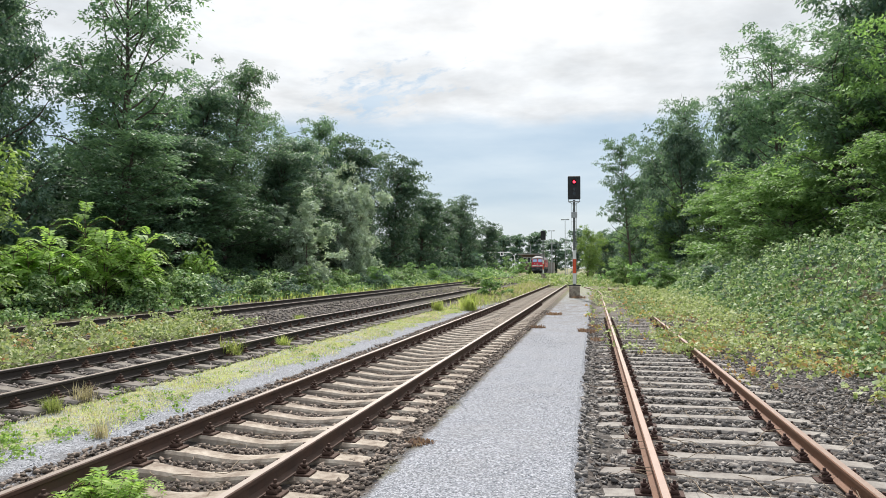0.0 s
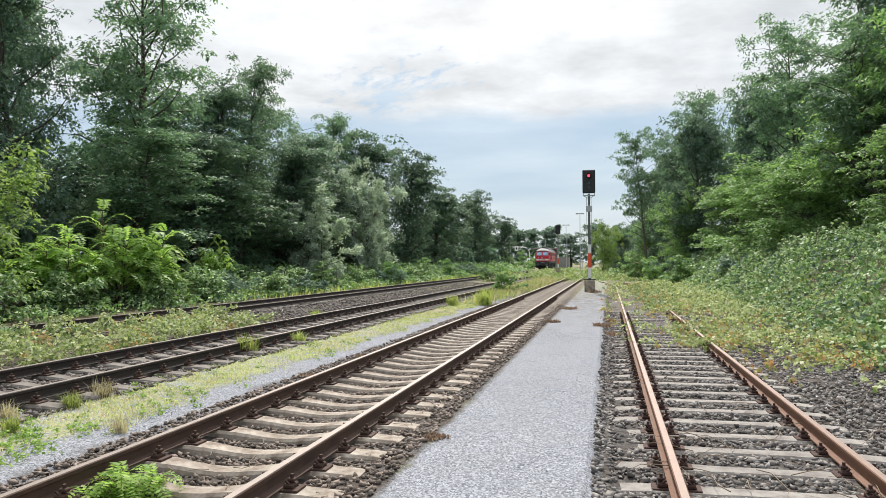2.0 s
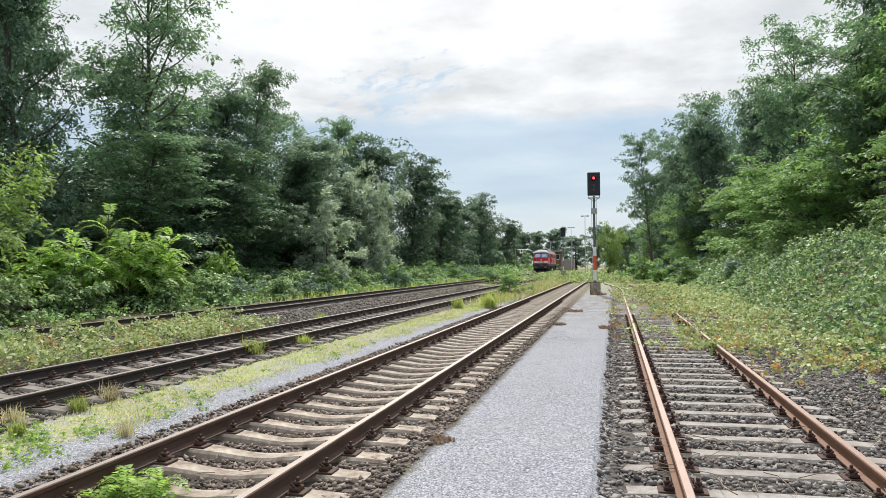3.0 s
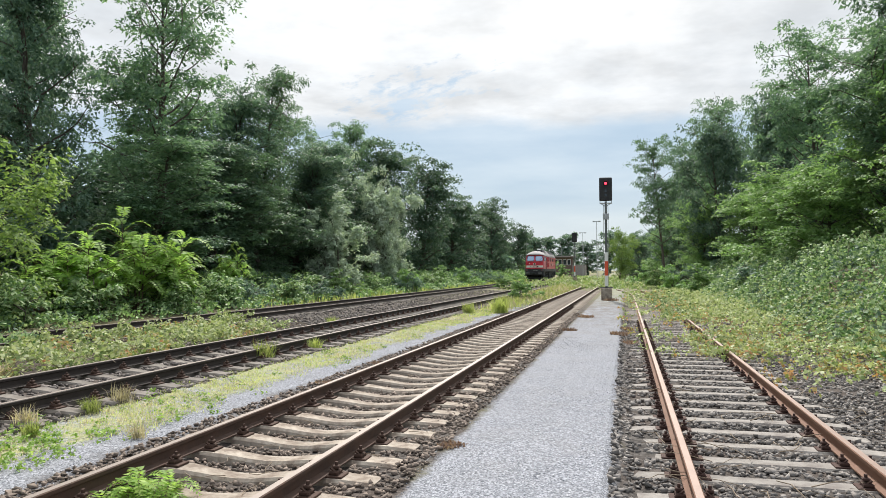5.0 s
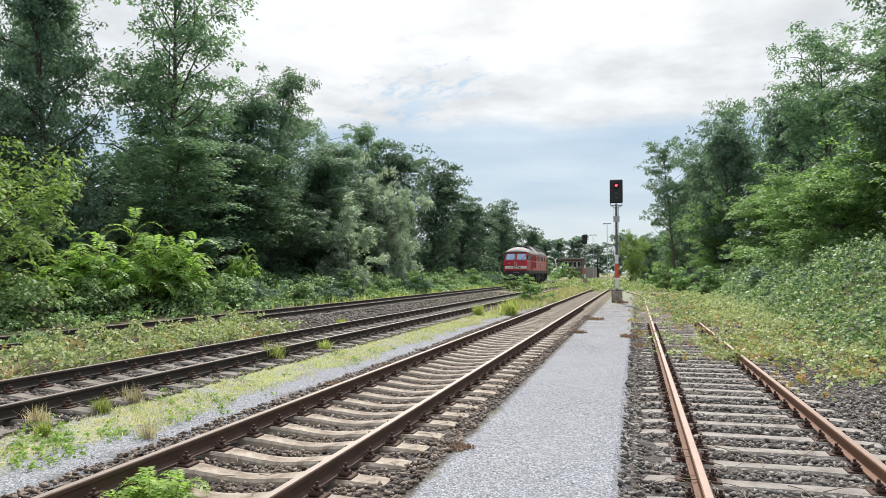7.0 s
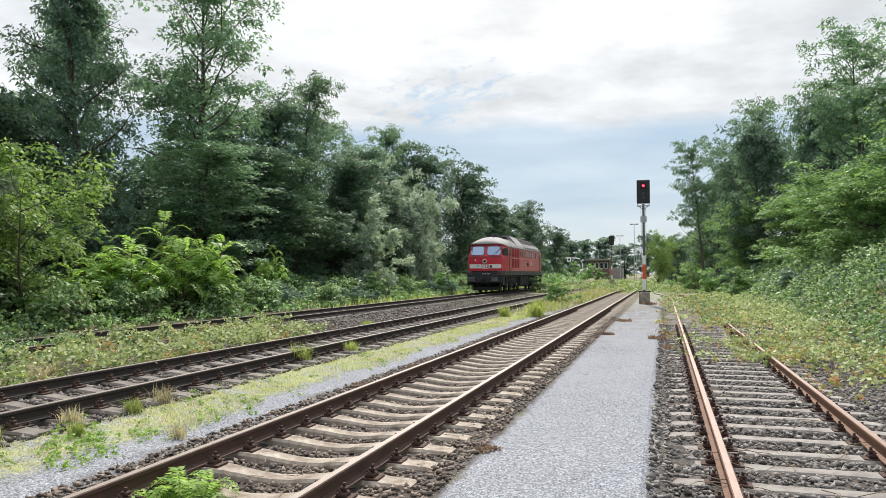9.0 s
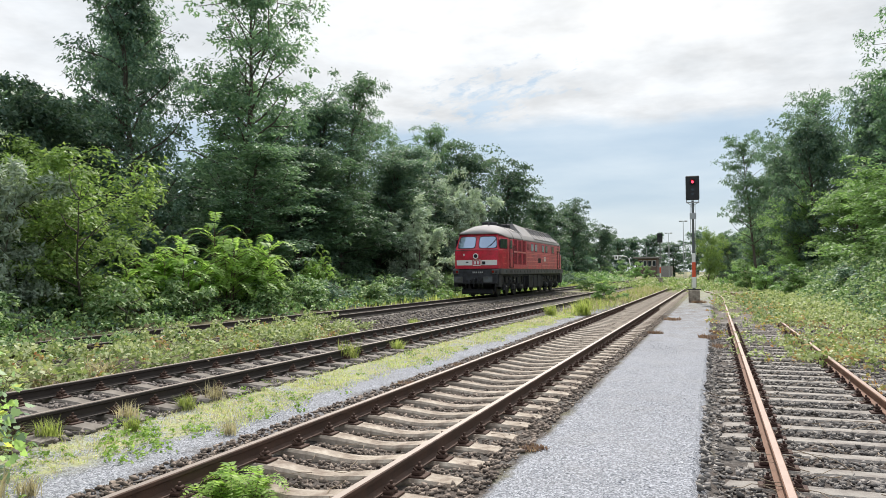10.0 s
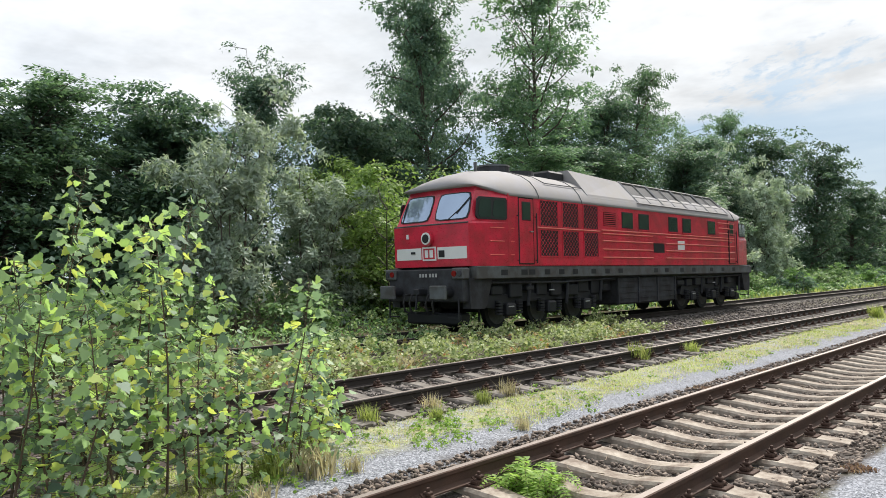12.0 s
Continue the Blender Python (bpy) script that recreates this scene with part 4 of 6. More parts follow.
def turf(name, label, leaf, seed, count, xr, yr, tall, thin, thick=0.01, bias=1.5, lean=0.5):
    rng = np.random.default_rng(seed)
    x, y = rng.uniform(*xr, count), yr[0] + (yr[1] - yr[0]) * rng.uniform(0, 1, count) ** bias
    keep = rng.uniform(0, 1, count) < thin(x, y)
    x, y = x[keep], y[keep]
    at = np.stack([x, y, ground_z(x, y) - 0.01], 1)
    me = faces_mesh(name, blades(rng, at, tall * (0.7 + 0.6 * rng.uniform(0, 1, len(x))), lean, thick * (1 + np.maximum(y - 8, 0)[:, None] / 16)), 5, LEAF[leaf])
    return tagged(new(name, me), label, "grass", kind="stuff")


def on_verge(x, y, wide=0.0):
    return smooth((0.62 + wide - np.abs(x + 5.62) + 0.35 * lump(x, y, 1.7, 2)) / 0.25)


turf("verge_grass", "short dry yellow grass along the verge", "dry_grass", 41, 34000, (-6.5, -4.7), (2, 50), 0.06, lambda x, y: on_verge(x, y) * np.clip(0.6 + 0.8 * lump(x, y, 1.1, 5), 0, 1), 0.004, 1.5, 1.5)
turf("verge_grass", "short green grass along the verge", "grass", 42, 50000, (-6.5, -4.7), (2, 50), 0.06, lambda x, y: on_verge(x, y, 0.05) * np.clip(0.6 + 0.9 * lump(x, y, 0.9, 1), 0, 1), 0.004, 1.5, 1.5)
turf("bank_grass", "tall light green grass along the far track", "grass", 48, 22000, (-20, -14.6), (22, 120), 0.32, lambda x, y: smooth((y - 26 + 4 * lump(x, y, 0.4)) / 10) * np.clip(0.55 + 1.0 * lump(x, y, 0.6, 4), 0, 1), 0.012, 1.2)
turf("verge_weeds", "tall yellow-green grass at the end of the verge", "grass", 43, 30000, (-9.6, -3.9), (24, 75), 0.36, lambda x, y: smooth((y - 27 + 3 * lump(x, y, 0.5)) / 14) * smooth((0.85 + 0.012 * (y - 25) - np.abs(x + 5.3)) / 0.4) * np.clip(0.6 + lump(x, y, 0.9, 2), 0, 1), 0.006, 1.0, 1.3)
turf("verge_weeds", "tall straw-coloured grass at the end of the verge", "dry_grass", 44, 20000, (-9.6, -3.9), (24, 80), 0.4, lambda x, y: smooth((y - 28 + 3 * lump(x, y, 0.5)) / 14) * smooth((0.8 + 0.012 * (y - 25) - np.abs(x + 5.3)) / 0.4) * np.clip(0.6 + lump(x, y, 0.7, 5), 0, 1), 0.006, 1.0, 1.3)
carpet("clover", "low round weeds along the verge", "seedling", 45, 16000, (-6.6, -4.5), (2, 40), lambda x, y: 0.03 + 0 * x, lambda x, y: on_verge(x, y, 0.2) * np.clip(1.4 * lump(x, y, 1.9, 8), 0, 1), 0.034, 0.6, 0.8, 4, 0.4, 1.4)
carpet("line_end_growth", "mixed green growth over the tracks' far end", "yellowish", 46, 12000, (-17, 6), (56, 150), lambda x, y: 0.2 + 0.3 * np.clip(lump(x, y, 0.35, 6) + 0.3, 0, 1), lambda x, y: smooth((y - 62 - 6 * lump(x, y, 0.4)) / 12) * (np.abs(x + 12.8) > 1.7), 0.1, 0.8, 0.6, 4, 0.8, 1.2)
carpet("line_end_growth", "pale green growth over the tracks' far end", "bramble_pale", 47, 16000, (-11, 6), (50, 150), lambda x, y: 0.2 + 0.35 * np.clip(lump(x, y, 0.35, 6) + 0.3, 0, 1), lambda x, y: smooth((y - 60 - 6 * lump(x, y, 0.4)) / 12), 0.1, 0.8, 0.6, 4, 0.8, 1.2)

carpet("clover", "yellow-green clover spreading over the gravel", "seedling", 49, 13000, (-6.5, -4.7), (3.4, 11), lambda x, y: 0.035 + 0 * x, lambda x, y: smooth((10 - y) / 4) * np.clip(0.1 + 2.2 * lump(x, y, 2.3, 4), 0, 1) * smooth((-4.7 - x) / 0.5), 0.034, 0.6, 0.9, 4, 0.4, 1.0)


def tuft(seed, count, tall, spread, leaf, label, at, group, lean=0.7, thick=0.006):
    rng = np.random.default_rng(seed)
    a, r = rng.uniform(0, 2 * math.pi, count), spread * rng.uniform(0, 1, count) ** 0.7
    pts = np.stack([r * np.cos(a), r * np.sin(a), np.full(count, -0.02)], 1)
    ob = new("grass_tuft", faces_mesh("grass_tuft", blades(rng, pts, np.full(count, tall), lean, thick), 5, LEAF[leaf]))
    tagged(ob, label, "grass", group)
    for i, (x, y, k) in enumerate(at):
        m = pose(x, y, float(ground_z(x, y)), 0, 0, 77 * i)
        o = ob if i == 0 else copy_thing(ob, m)
        o.matrix_basis = m
        o.scale = (k, k, k)


tuft(51, 190, 0.36, 0.17, "grass", "tuft of bright green grass on the verge", [(-6.5, 12.3, 1.2), (-6.3, 14.2, 0.8), (-6.05, 7.3, 0.6), (-6.25, 5.5, 0.7), (-5.85, 6.2, 0.5), (-5.9, 4.5, 0.7), (-6.2, 4.9, 0.8), (-5.95, 28, 1.4), (-4.9, 29, 2.0), (-5.2, 30.2, 1.6), (-5.6, 34, 1.8), (-8.55, 20.5, 0.9), (-5.35, 3.6, 0.9), (-5.6, 3.2, 1.0)], "grass tufts", 1.0)
tuft(52, 110, 0.3, 0.15, "dry_grass", "tuft of withered brown grass", [(-4.85, 6.52, 0.6), (-6.1, 7.9, 0.9), (-4.95, 4.2, 0.6), (-5.1, 3.9, 1.2), (-4.75, 3.1, 0.8), (-6.2, 6.5, 0.8), (-8.9, 8.8, 1.5), (-9.2, 8.0, 1.4)], "withered tufts", 0.9)
tuft(53, 170, 0.09, 0.17, "red_weed", "low reddish weed on gravel", [(-1.66, 6.95, 0.85), (-4.45, 10.4, 0.9), (-1.55, 21, 1.4), (-0.2, 20, 1.5), (-0.05, 22.5, 1.9), (0.05, 18.5, 1.6), (-0.8, 42.0, 2.5), (-4.5, 12.8, 0.8), (-1.4, 27, 1.8)], "reddish weeds", 1.1, 0.01)


def frond(rng, base, direction, length, pairs, leaflet, width=0.4):
    """Corners of the leaflets of one pinnate leaf, which arches down towards its end."""
    d = unit(np.array(direction, float))
    side = unit(np.cross(d, [0, 0, 1.0]))
    out, spine, p = [], [], np.array(base, float)
    for i in range(pairs):
        d = unit(d + np.array([0, 0, -1.9 / pairs]))
        p = p + d * length / pairs
        spine.append(p.copy())
        nor = unit(np.cross(side, d))
        size = leaflet * math.sin(math.pi * (0.25 + 0.65 * i / pairs)) * rng.uniform(0.85, 1.1)
        for s in (-1, 1):
            a = unit(side * s + d * 0.45 + nor * rng.uniform(-0.25, 0.1))
            w = unit(np.cross(nor, a)) * size * width * 0.5
            out.append([p, p + a * size * 0.4 + w, p + a * size, p + a * size * 0.4 - w])
    return out, spine


def pinnate_shrub(name, label, category, seed, tall, stems, fronds, length, pairs, leaflet, leaf, spread, spots, group):
    """A shrub of upright stems with long pinnate leaves."""
    rng = np.random.default_rng(seed)
    bm, cor = bmesh.new(), []
    for s in range(stems):
        a = rng.uniform(0, 2 * math.pi)
        r = spread * math.sqrt(rng.uniform(0, 1))
        top = tall * rng.uniform(0.5, 1.0) * (1 - 0.35 * r / max(spread, 0.01))
        pts = limb_points(rng, (0.55 * r * math.cos(a), 0.55 * r * math.sin(a), -0.1), (0.35 * math.cos(a) * r / spread, 0.35 * math.sin(a) * r / spread, 1), top, 5, 0.1, 0.1)
        tube(bm, pts, [0.012 * tall * (1 - 0.15 * i) for i in range(6)], 5)
        for f in range(fronds):
            k = 1.6 + 3.4 * (f + rng.uniform(0, 1)) / fronds
            j = min(int(k), 4)
            b = pts[j] * (1 - (k - j)) + pts[min(j + 1, 5)] * (k - j)
            g = f * 2.4 + rng.uniform(-0.4, 0.4)
            c, spine = frond(rng, b, (math.cos(g), math.sin(g), 1.25), length * rng.uniform(0.7, 1.15), pairs, leaflet)
            cor += c
            tube(bm, [b, spine[len(spine) // 2], spine[-1]], [0.004 * tall, 0.003 * tall, 0.001], 3)
    t = new(name)
    part("stem", bm, M["twig"], t)
    shared("foliage", faces_mesh("foliage", np.array(cor), 4, LEAF[leaf]), t)
    place(t, label, category, group, spots)


pinnate_shrub("sumac_shrub", "bright green shrub with long feathered leaves", "shrub", 61, 3.3, 14, 11, 1.25, 14, 0.3, "lime", 2.0,
              [(-17.6, 23.8, 1.38, 1.0, 0), (-17.8, 20.6, 1.12, 0.9, 100), (-18.5, 32.0, 1.05, 0.5, 200), (-18.6, 26.2, 0.9, 0.8, 40), (-19, 22, 1.0, 0.8, 300)], "sumac shrubs")
pinnate_shrub("acacia_seedling", "small feathery green seedling beside the rail", "plant", 62, 0.42, 16, 11, 0.22, 10, 0.055, "seedling", 0.26, [(-3.64, 5.0, 1.5, 1.3, 0)], "seedlings")


def bush(seed, leaf, label, spots):
    place(tree("bush", seed, 1.5, 0.8, leaf, 0.02, 20, 45, 60, 0.13, 0.3, 0.9, stems=5, trunk=0.025), label, "bush", "low bushes", spots)


bush(71, "bramble", "low grey-green bush in the undergrowth",
     [(-16.2, 16.5, 1.0, 1.2, 0), (-16.5, 20, 1.1, 1.3, 50), (-16.0, 24, 1.0, 1.2, 100), (-16.6, 28, 1.1, 1.4, 150), (-16.2, 33, 0.9, 1.2, 200), (-17.5, 37, 1.0, 1.5, 250), (-16.4, 12, 0.9, 1.2, 300), (-17.0, 8.5, 1.1, 1.4, 20), (-18, 17, 1.3, 1.4, 80), (-16.3, 47, 1.1, 1.2, 60), (-16, 60, 1.1, 1.5, 10)])
bush(72, "bright", "fresh green bush beside the track",
     [(-16.2, 41, 1.0, 1.5, 0), (-5.7, 41, 0.95, 0.95, 90), (-10.4, 66, 0.9, 1.4, 60), (-17.5, 172, 2.2, 2.6, 200), (-20.5, 190, 2.6, 2.8, 20), (-15.5, 186, 1.8, 2.4, 120), (-23.5, 178, 2.4, 2.6, 60), (-16.5, 54, 1.0, 1.6, 130), (-15.8, 75, 1.2, 1.6, 40), (5.0, 52, 1.2, 1.6, 90), (4.2, 60, 1.3, 1.8, 10), (3.4, 75, 1.5, 2.0, 70), (1.5, 88, 1.4, 2.0, 200), (-16.8, 66, 1.2, 1.6, 300)])
bush(73, "dark", "dark dense bush in the undergrowth",
     [(-15.9, 36.5, 0.9, 1.1, 0), (-15.8, 52, 1.2, 1.3, 50), (-16.5, 78, 1.3, 1.6, 90), (-17, 30, 1.0, 1.3, 140), (-19, 39, 1.1, 1.8, 200), (-19.5, 49, 1.2, 2.0, 20), (-20, 36, 1.3, 1.8, 110), (6.8, 40, 1.0, 1.5, 0), (6.2, 58, 1.4, 1.6, 60), (5.4, 70, 1.6, 1.8, 100), (-16, 85, 1.4, 1.8, 10)])


def poplar(seed, label, stems):
    """A thicket of upright poplar shoots with broad heart-shaped leaves on long stalks."""
    rng = np.random.default_rng(seed)
    t = thing("poplar_sapling", label, "sapling", at=pose(0, 0, 0))
    cor = []
    bm = bmesh.new()
    for x, y, tall in stems:
        z = float(ground_z(x, y)) - 0.03
        lean = rng.normal(0, 0.13, 2)
        pts = limb_points(rng, (x, y, z), (lean[0], lean[1], 1), tall, 8, 0.05, 0.02)
        tube(bm, pts, [0.011 * (1 - 0.1 * i) for i in range(9)], 5)
        count = int(84 * tall)
        for i in range(count):
            k = 0.6 + 7.4 * (i + rng.uniform(0, 1)) / count
            j = min(int(k), 7)
            p = pts[j] * (1 - (k - j)) + pts[j + 1] * (k - j)
            a = i * 2.4 + rng.uniform(-0.6, 0.6)
            reach = rng.uniform(0.04, 0.27) * (1.5 - 0.9 * k / 8)
            q = p + np.array([math.cos(a) * reach, math.sin(a) * reach, rng.uniform(-0.01, 0.08)])
            if rng.uniform() < 0.5:
                tube(bm, [p, q], [0.0025, 0.0018], 3)
            s = rng.uniform(0.05, 0.105)
            d = unit(np.array([math.cos(a), math.sin(a), rng.uniform(-1.3, 0.3)]))
            nor = unit(np.cross(d, rng.normal(0, 1, 3)) + np.array([0, 0, 0.5]))
            w = unit(np.cross(d, nor)) * s * 0.5
            fold = np.cross(w, d) * 0.25
            half = [(0.3, -0.04), (0.72, 0.0), (1.0, 0.24), (0.66, 0.38), (0.62, 0.62), (0.28, 0.72)]
            cor.append([q] + [q + w * u + d * s * v + fold * u * 0.6 for u, v in half] + [q + d * s] + [q - w * u + d * s * v + fold * u * 0.6 for u, v in half[::-1]])
    part("stem", bm, M["twig"], t)
    shared("foliage", faces_mesh("foliage", np.array(cor), 14, LEAF["poplar"]), t)
    return t


poplar(81, "young poplar thicket with heart-shaped leaves beside the verge",
       [(-5.85, 1.75, 2.55), (-5.7, 1.95, 2.2), (-5.3, 1.9, 1.9), (-5.55, 2.35, 2.3), (-5.05, 2.2, 1.6), (-5.7, 2.65, 2.1), (-5.2, 2.6, 2.15), (-5.45, 2.9, 2.45), (-5.0, 2.75, 1.4), (-5.75, 2.3, 1.7), (-6.1, 2.2, 2.2),
        (-5.5, 1.5, 2.0), (-5.9, 1.35, 2.3), (-5.2, 1.55, 1.7), (-6.2, 1.8, 1.9), (-5.6, 3.2, 1.7), (-5.15, 3.05, 1.2), (-4.95, 1.8, 1.2), (-5.35, 2.2, 1.3), (-6.0, 2.75, 1.6), (-5.3, 3.3, 1.0)])
poplar(82, "slender poplar shoot at the edge of the gravel", [(-5.45, 3.75, 1.75), (-5.55, 3.95, 1.1), (-5.3, 3.85, 0.8), (-5.5, 4.2, 0.9)])
poplar(83, "single poplar shoot beside the verge", [(-5.95, 4.62, 1.15), (-5.9, 4.5, 0.65)])


# ---- loose stones ----


def stones(name, label, mat, seed, count, xr, yr, size, skip, flat=0.65, lift=0.0):
    """Crushed stones lying on the ground: eight-faced lumps of uneven shape. skip(x, y): where none lie."""
    rng = np.random.default_rng(seed)
    x, y = rng.uniform(*xr, count), yr[0] + (yr[1] - yr[0]) * rng.uniform(0, 1, count) ** 1.45
    keep = ~skip(x, y)
    x, y = x[keep], y[keep]
    k = len(x)
    s = size * rng.uniform(0.5, 1.35, k)[:, None]
    base = np.stack([x, y, ground_z(x, y) + lift + 0.2 * s[:, 0]], 1)
    axes = np.linalg.qr(rng.normal(0, 1, (k, 3, 3)))[0] * s[:, :, None] * rng.uniform(0.55, 1.25, (k, 3, 1)) * 0.5
    axes[:, :, 2] *= flat
    tip = []
    for i in range(3):
        tip += [base + axes[:, i] + rng.normal(0, 0.12, (k, 3)) * s, base - axes[:, i] + rng.normal(0, 0.12, (k, 3)) * s]
    v = np.stack(tip, 1).reshape(-1, 3)
    order = np.array([(0, 2, 4), (2, 1, 4), (1, 3, 4), (3, 0, 4), (2, 0, 5), (1, 2, 5), (3, 1, 5), (0, 3, 5)])
    f = (np.arange(k)[:, None, None] * 6 + order[None]).reshape(-1, 3)
    me = bpy.data.meshes.new(name)
    me.vertices.add(len(v))
    me.vertices.foreach_set("co", v.astype(np.float32).ravel())
    me.loops.add(len(f) * 3)
    me.loops.foreach_set("vertex_index", f.astype(np.int32).ravel())
    me.polygons.add(len(f))
    me.polygons.foreach_set("loop_start", np.arange(0, len(f) * 3, 3, dtype=np.int32))
    me.polygons.foreach_set("loop_total", np.full(len(f), 3, dtype=np.int32))
    me.update(calc_edges=True)
    me.materials.append(mat)
    return tagged(new(name, me), label, "ballast", kind="stuff")


def near_sleeper(y, first, spacing, half=0.14):
    d = (y - first + spacing / 2) % spacing - spacing / 2
    return np.abs(d) < half


def bed_skip(key, first, spacing, covered=1.22):
    c = TRACKS[key][0]

    def skip(x, y):
        on = near_sleeper(y, first, spacing) & (np.abs(x - c) < covered)
        return on | (np.abs(np.abs(x - c) - 0.7525) < 0.1)
    return skip


stones("ballast", "brown crushed stone ballast", M["stone_brown"], 91, 23000, (-4.65, -1.72), (3.2, 30), 0.058, bed_skip("mid", 2.25, 0.575, 1.08))
stones("ballast", "grey crushed stone ballast", M["stone_grey"], 92, 34000, (-0.14, 4.9), (4.0, 27), 0.066, bed_skip("right", 2.15, 0.65))
stones("ballast", "dark crushed stone ballast", M["stone"], 93, 13000, (-9.0, -6.0), (4.0, 40), 0.08, bed_skip("third", 1.0, 0.62))
stones("ballast", "dark crushed stone ballast of the far track", M["stone"], 94, 9000, (-14.6, -8.8), (14, 60), 0.1, bed_skip("far", 6.0, 0.62))
stones("gravel_chips", "fine grey gravel chips", M["chip"], 95, 9000, (-1.72, -0.14), (4.2, 19), 0.015, lambda x, y: x > 9, 0.5, -0.004)
stones("gravel_chips", "fine grey gravel chips", M["chip"], 96, 5000, (-5.3, -4.5), (3.2, 16), 0.016, lambda x, y: x > 9, 0.5, -0.004)

# ---- signals, masts and far buildings ----


def light_signal(label, at, lit=True, scale=1.0):
    t = thing("railway_signal", label, "railway signal", "signals", at=at)
    t.scale = (scale,) * 3
    bm = box(bmesh.new(), -0.3, 0.3, -0.3, 0.3, -0.2, 0.78, 0.03)
    part("base_block", bm, M["concrete"], t, "grey concrete base block")
    part("cap", box(bmesh.new(), -0.36, 0.36, -0.2, 0.2, 0.78, 0.84, 0.01), M["black"], t)
    part("mast", rod(bmesh.new(), (0, 0, 0.8), (0, 0, 5.75), 0.075, 0.065, 12), M["mast_grey"], t)
    board = part("mast_board", box(bmesh.new(), -0.09, 0.09, -0.11, -0.08, 0.9, 2.82), M["white"], t, "white and red mast board")
    part("red_field", box(bmesh.new(), -0.094, 0.094, -0.118, -0.1, 1.5, 2.32), M["board_red"], board)
    part("plate", box(bmesh.new(), -0.17, 0.17, -0.13, -0.09, 4.7, 5.05, 0.01), M["steel_grey"], t)
    bm = box(bmesh.new(), -0.34, 0.34, -0.1, 0.12, 5.62, 5.67)
    for s in (-1, 1):
        rod(bm, (s * 0.32, 0, 5.66), (s * 0.32, 0, 5.86), 0.02, None, 6)
        rod(bm, (0, 0, 5.45), (s * 0.3, 0, 5.64), 0.018, None, 6)
    part("platform", bm, M["steel_grey"], t)
    head = part("signal_head", box(bmesh.new(), -0.36, 0.36, -0.12, 0.12, 5.78, 7.12, 0.04), M["black"], t, "black signal screen")
    part("hood", rod(bmesh.new(), (0, -0.12, 6.78), (0, -0.26, 6.78), 0.13, 0.14, 14, False), M["black"], head)
    part("red_light", rod(bmesh.new(), (0, -0.1, 6.78), (0, -0.135, 6.78), 0.075, 0.075, 16), M["signal_red" if lit else "lamp_dark"], head, "lit red light" if lit else "")
    for z in (6.1, 6.35):
        part("dark_lamp", rod(bmesh.new(), (0, -0.1, z), (0, -0.13, z), 0.08, 0.08, 12), M["dark_window"], head)
    part("ladder", _ladder(), M["steel_grey"], t)
    return t


def _ladder():
    bm = bmesh.new()
    for s in (-1, 1):
        rod(bm, (s * 0.13, 0.16, 0.9), (s * 0.13, 0.16, 5.6), 0.012, None, 5)
    for i in range(15):
        rod(bm, (-0.13, 0.16, 1.1 + 0.31 * i), (0.13, 0.16, 1.1 + 0.31 * i), 0.01, None, 5)
    return bm


light_signal("light signal with lit red lamp beside the gravel path", pose(-1.04, 42.8, -0.1, 0, 0, 3))
light_signal("distant light signal with black screen", pose(-6.6, 100, 0.1, 0, 0, 3), False, 0.94)


def yard_mast(x, y, tall, arm):
    t = thing("lamp_mast", "thin grey yard lamp mast with a crossarm", "lamp mast", "lamp masts", at=pose(x, y, 0))
    part("pole", rod(bmesh.new(), (0, 0, -0.3), (0, 0, tall), 0.075, 0.05, 8), M["steel_grey"], t)
    part("crossarm", box(bmesh.new(), -arm, arm, -0.06, 0.06, tall - 0.05, tall + 0.08), M["steel_grey"], t)
    for s in (-1, 1):
        part("lamp_head", box(bmesh.new(), s * arm - 0.25, s * arm + 0.25, -0.15, 0.15, tall - 0.12, tall + 0.12, 0.03), M["steel_grey"], t)


for row in ((-5.1, 140, 10.9, 0.5), (-9.9, 180, 10.8, 0.6), (-12.4, 230, 9.5, 0.5), (-5.6, 165, 7.5, 0.3), (-27.5, 210, 9.3, 0.4)):
    yard_mast(*row)

# portal with small signs
gantry = thing("arched_pole", "white arched pole with small sign boards", "sign gantry", at=pose(-22.1, 200, 0))
bm = bmesh.new()
tube(bm, [(1.2, 0, -0.2), (1.2, 0, 3.6), (1.0, 0, 5.0), (0.3, 0, 5.8), (-0.8, 0, 6.0), (-3.4, 0, 6.0)], [0.1] * 6, 8)
part("arch", bm, M["white"], gantry)
for x in (-2.4, -6.2):
    b = part("sign_board", box(bmesh.new(), x - 0.5, x + 0.5, -0.1, 0.05, 5.0, 6.2, 0.03), M["white"], gantry)
    part("symbol", box(bmesh.new(), x - 0.22, x + 0.22, -0.13, -0.1, 5.3, 5.9), M["dark_window"], b)
bm = bmesh.new()
tube(bm, [(-3.4, 0, 6.0), (-6.6, 0, 5.9), (-6.6, 0, -0.2)], [0.12] * 3, 6)
part("arm", bm, M["steel_grey"], gantry)


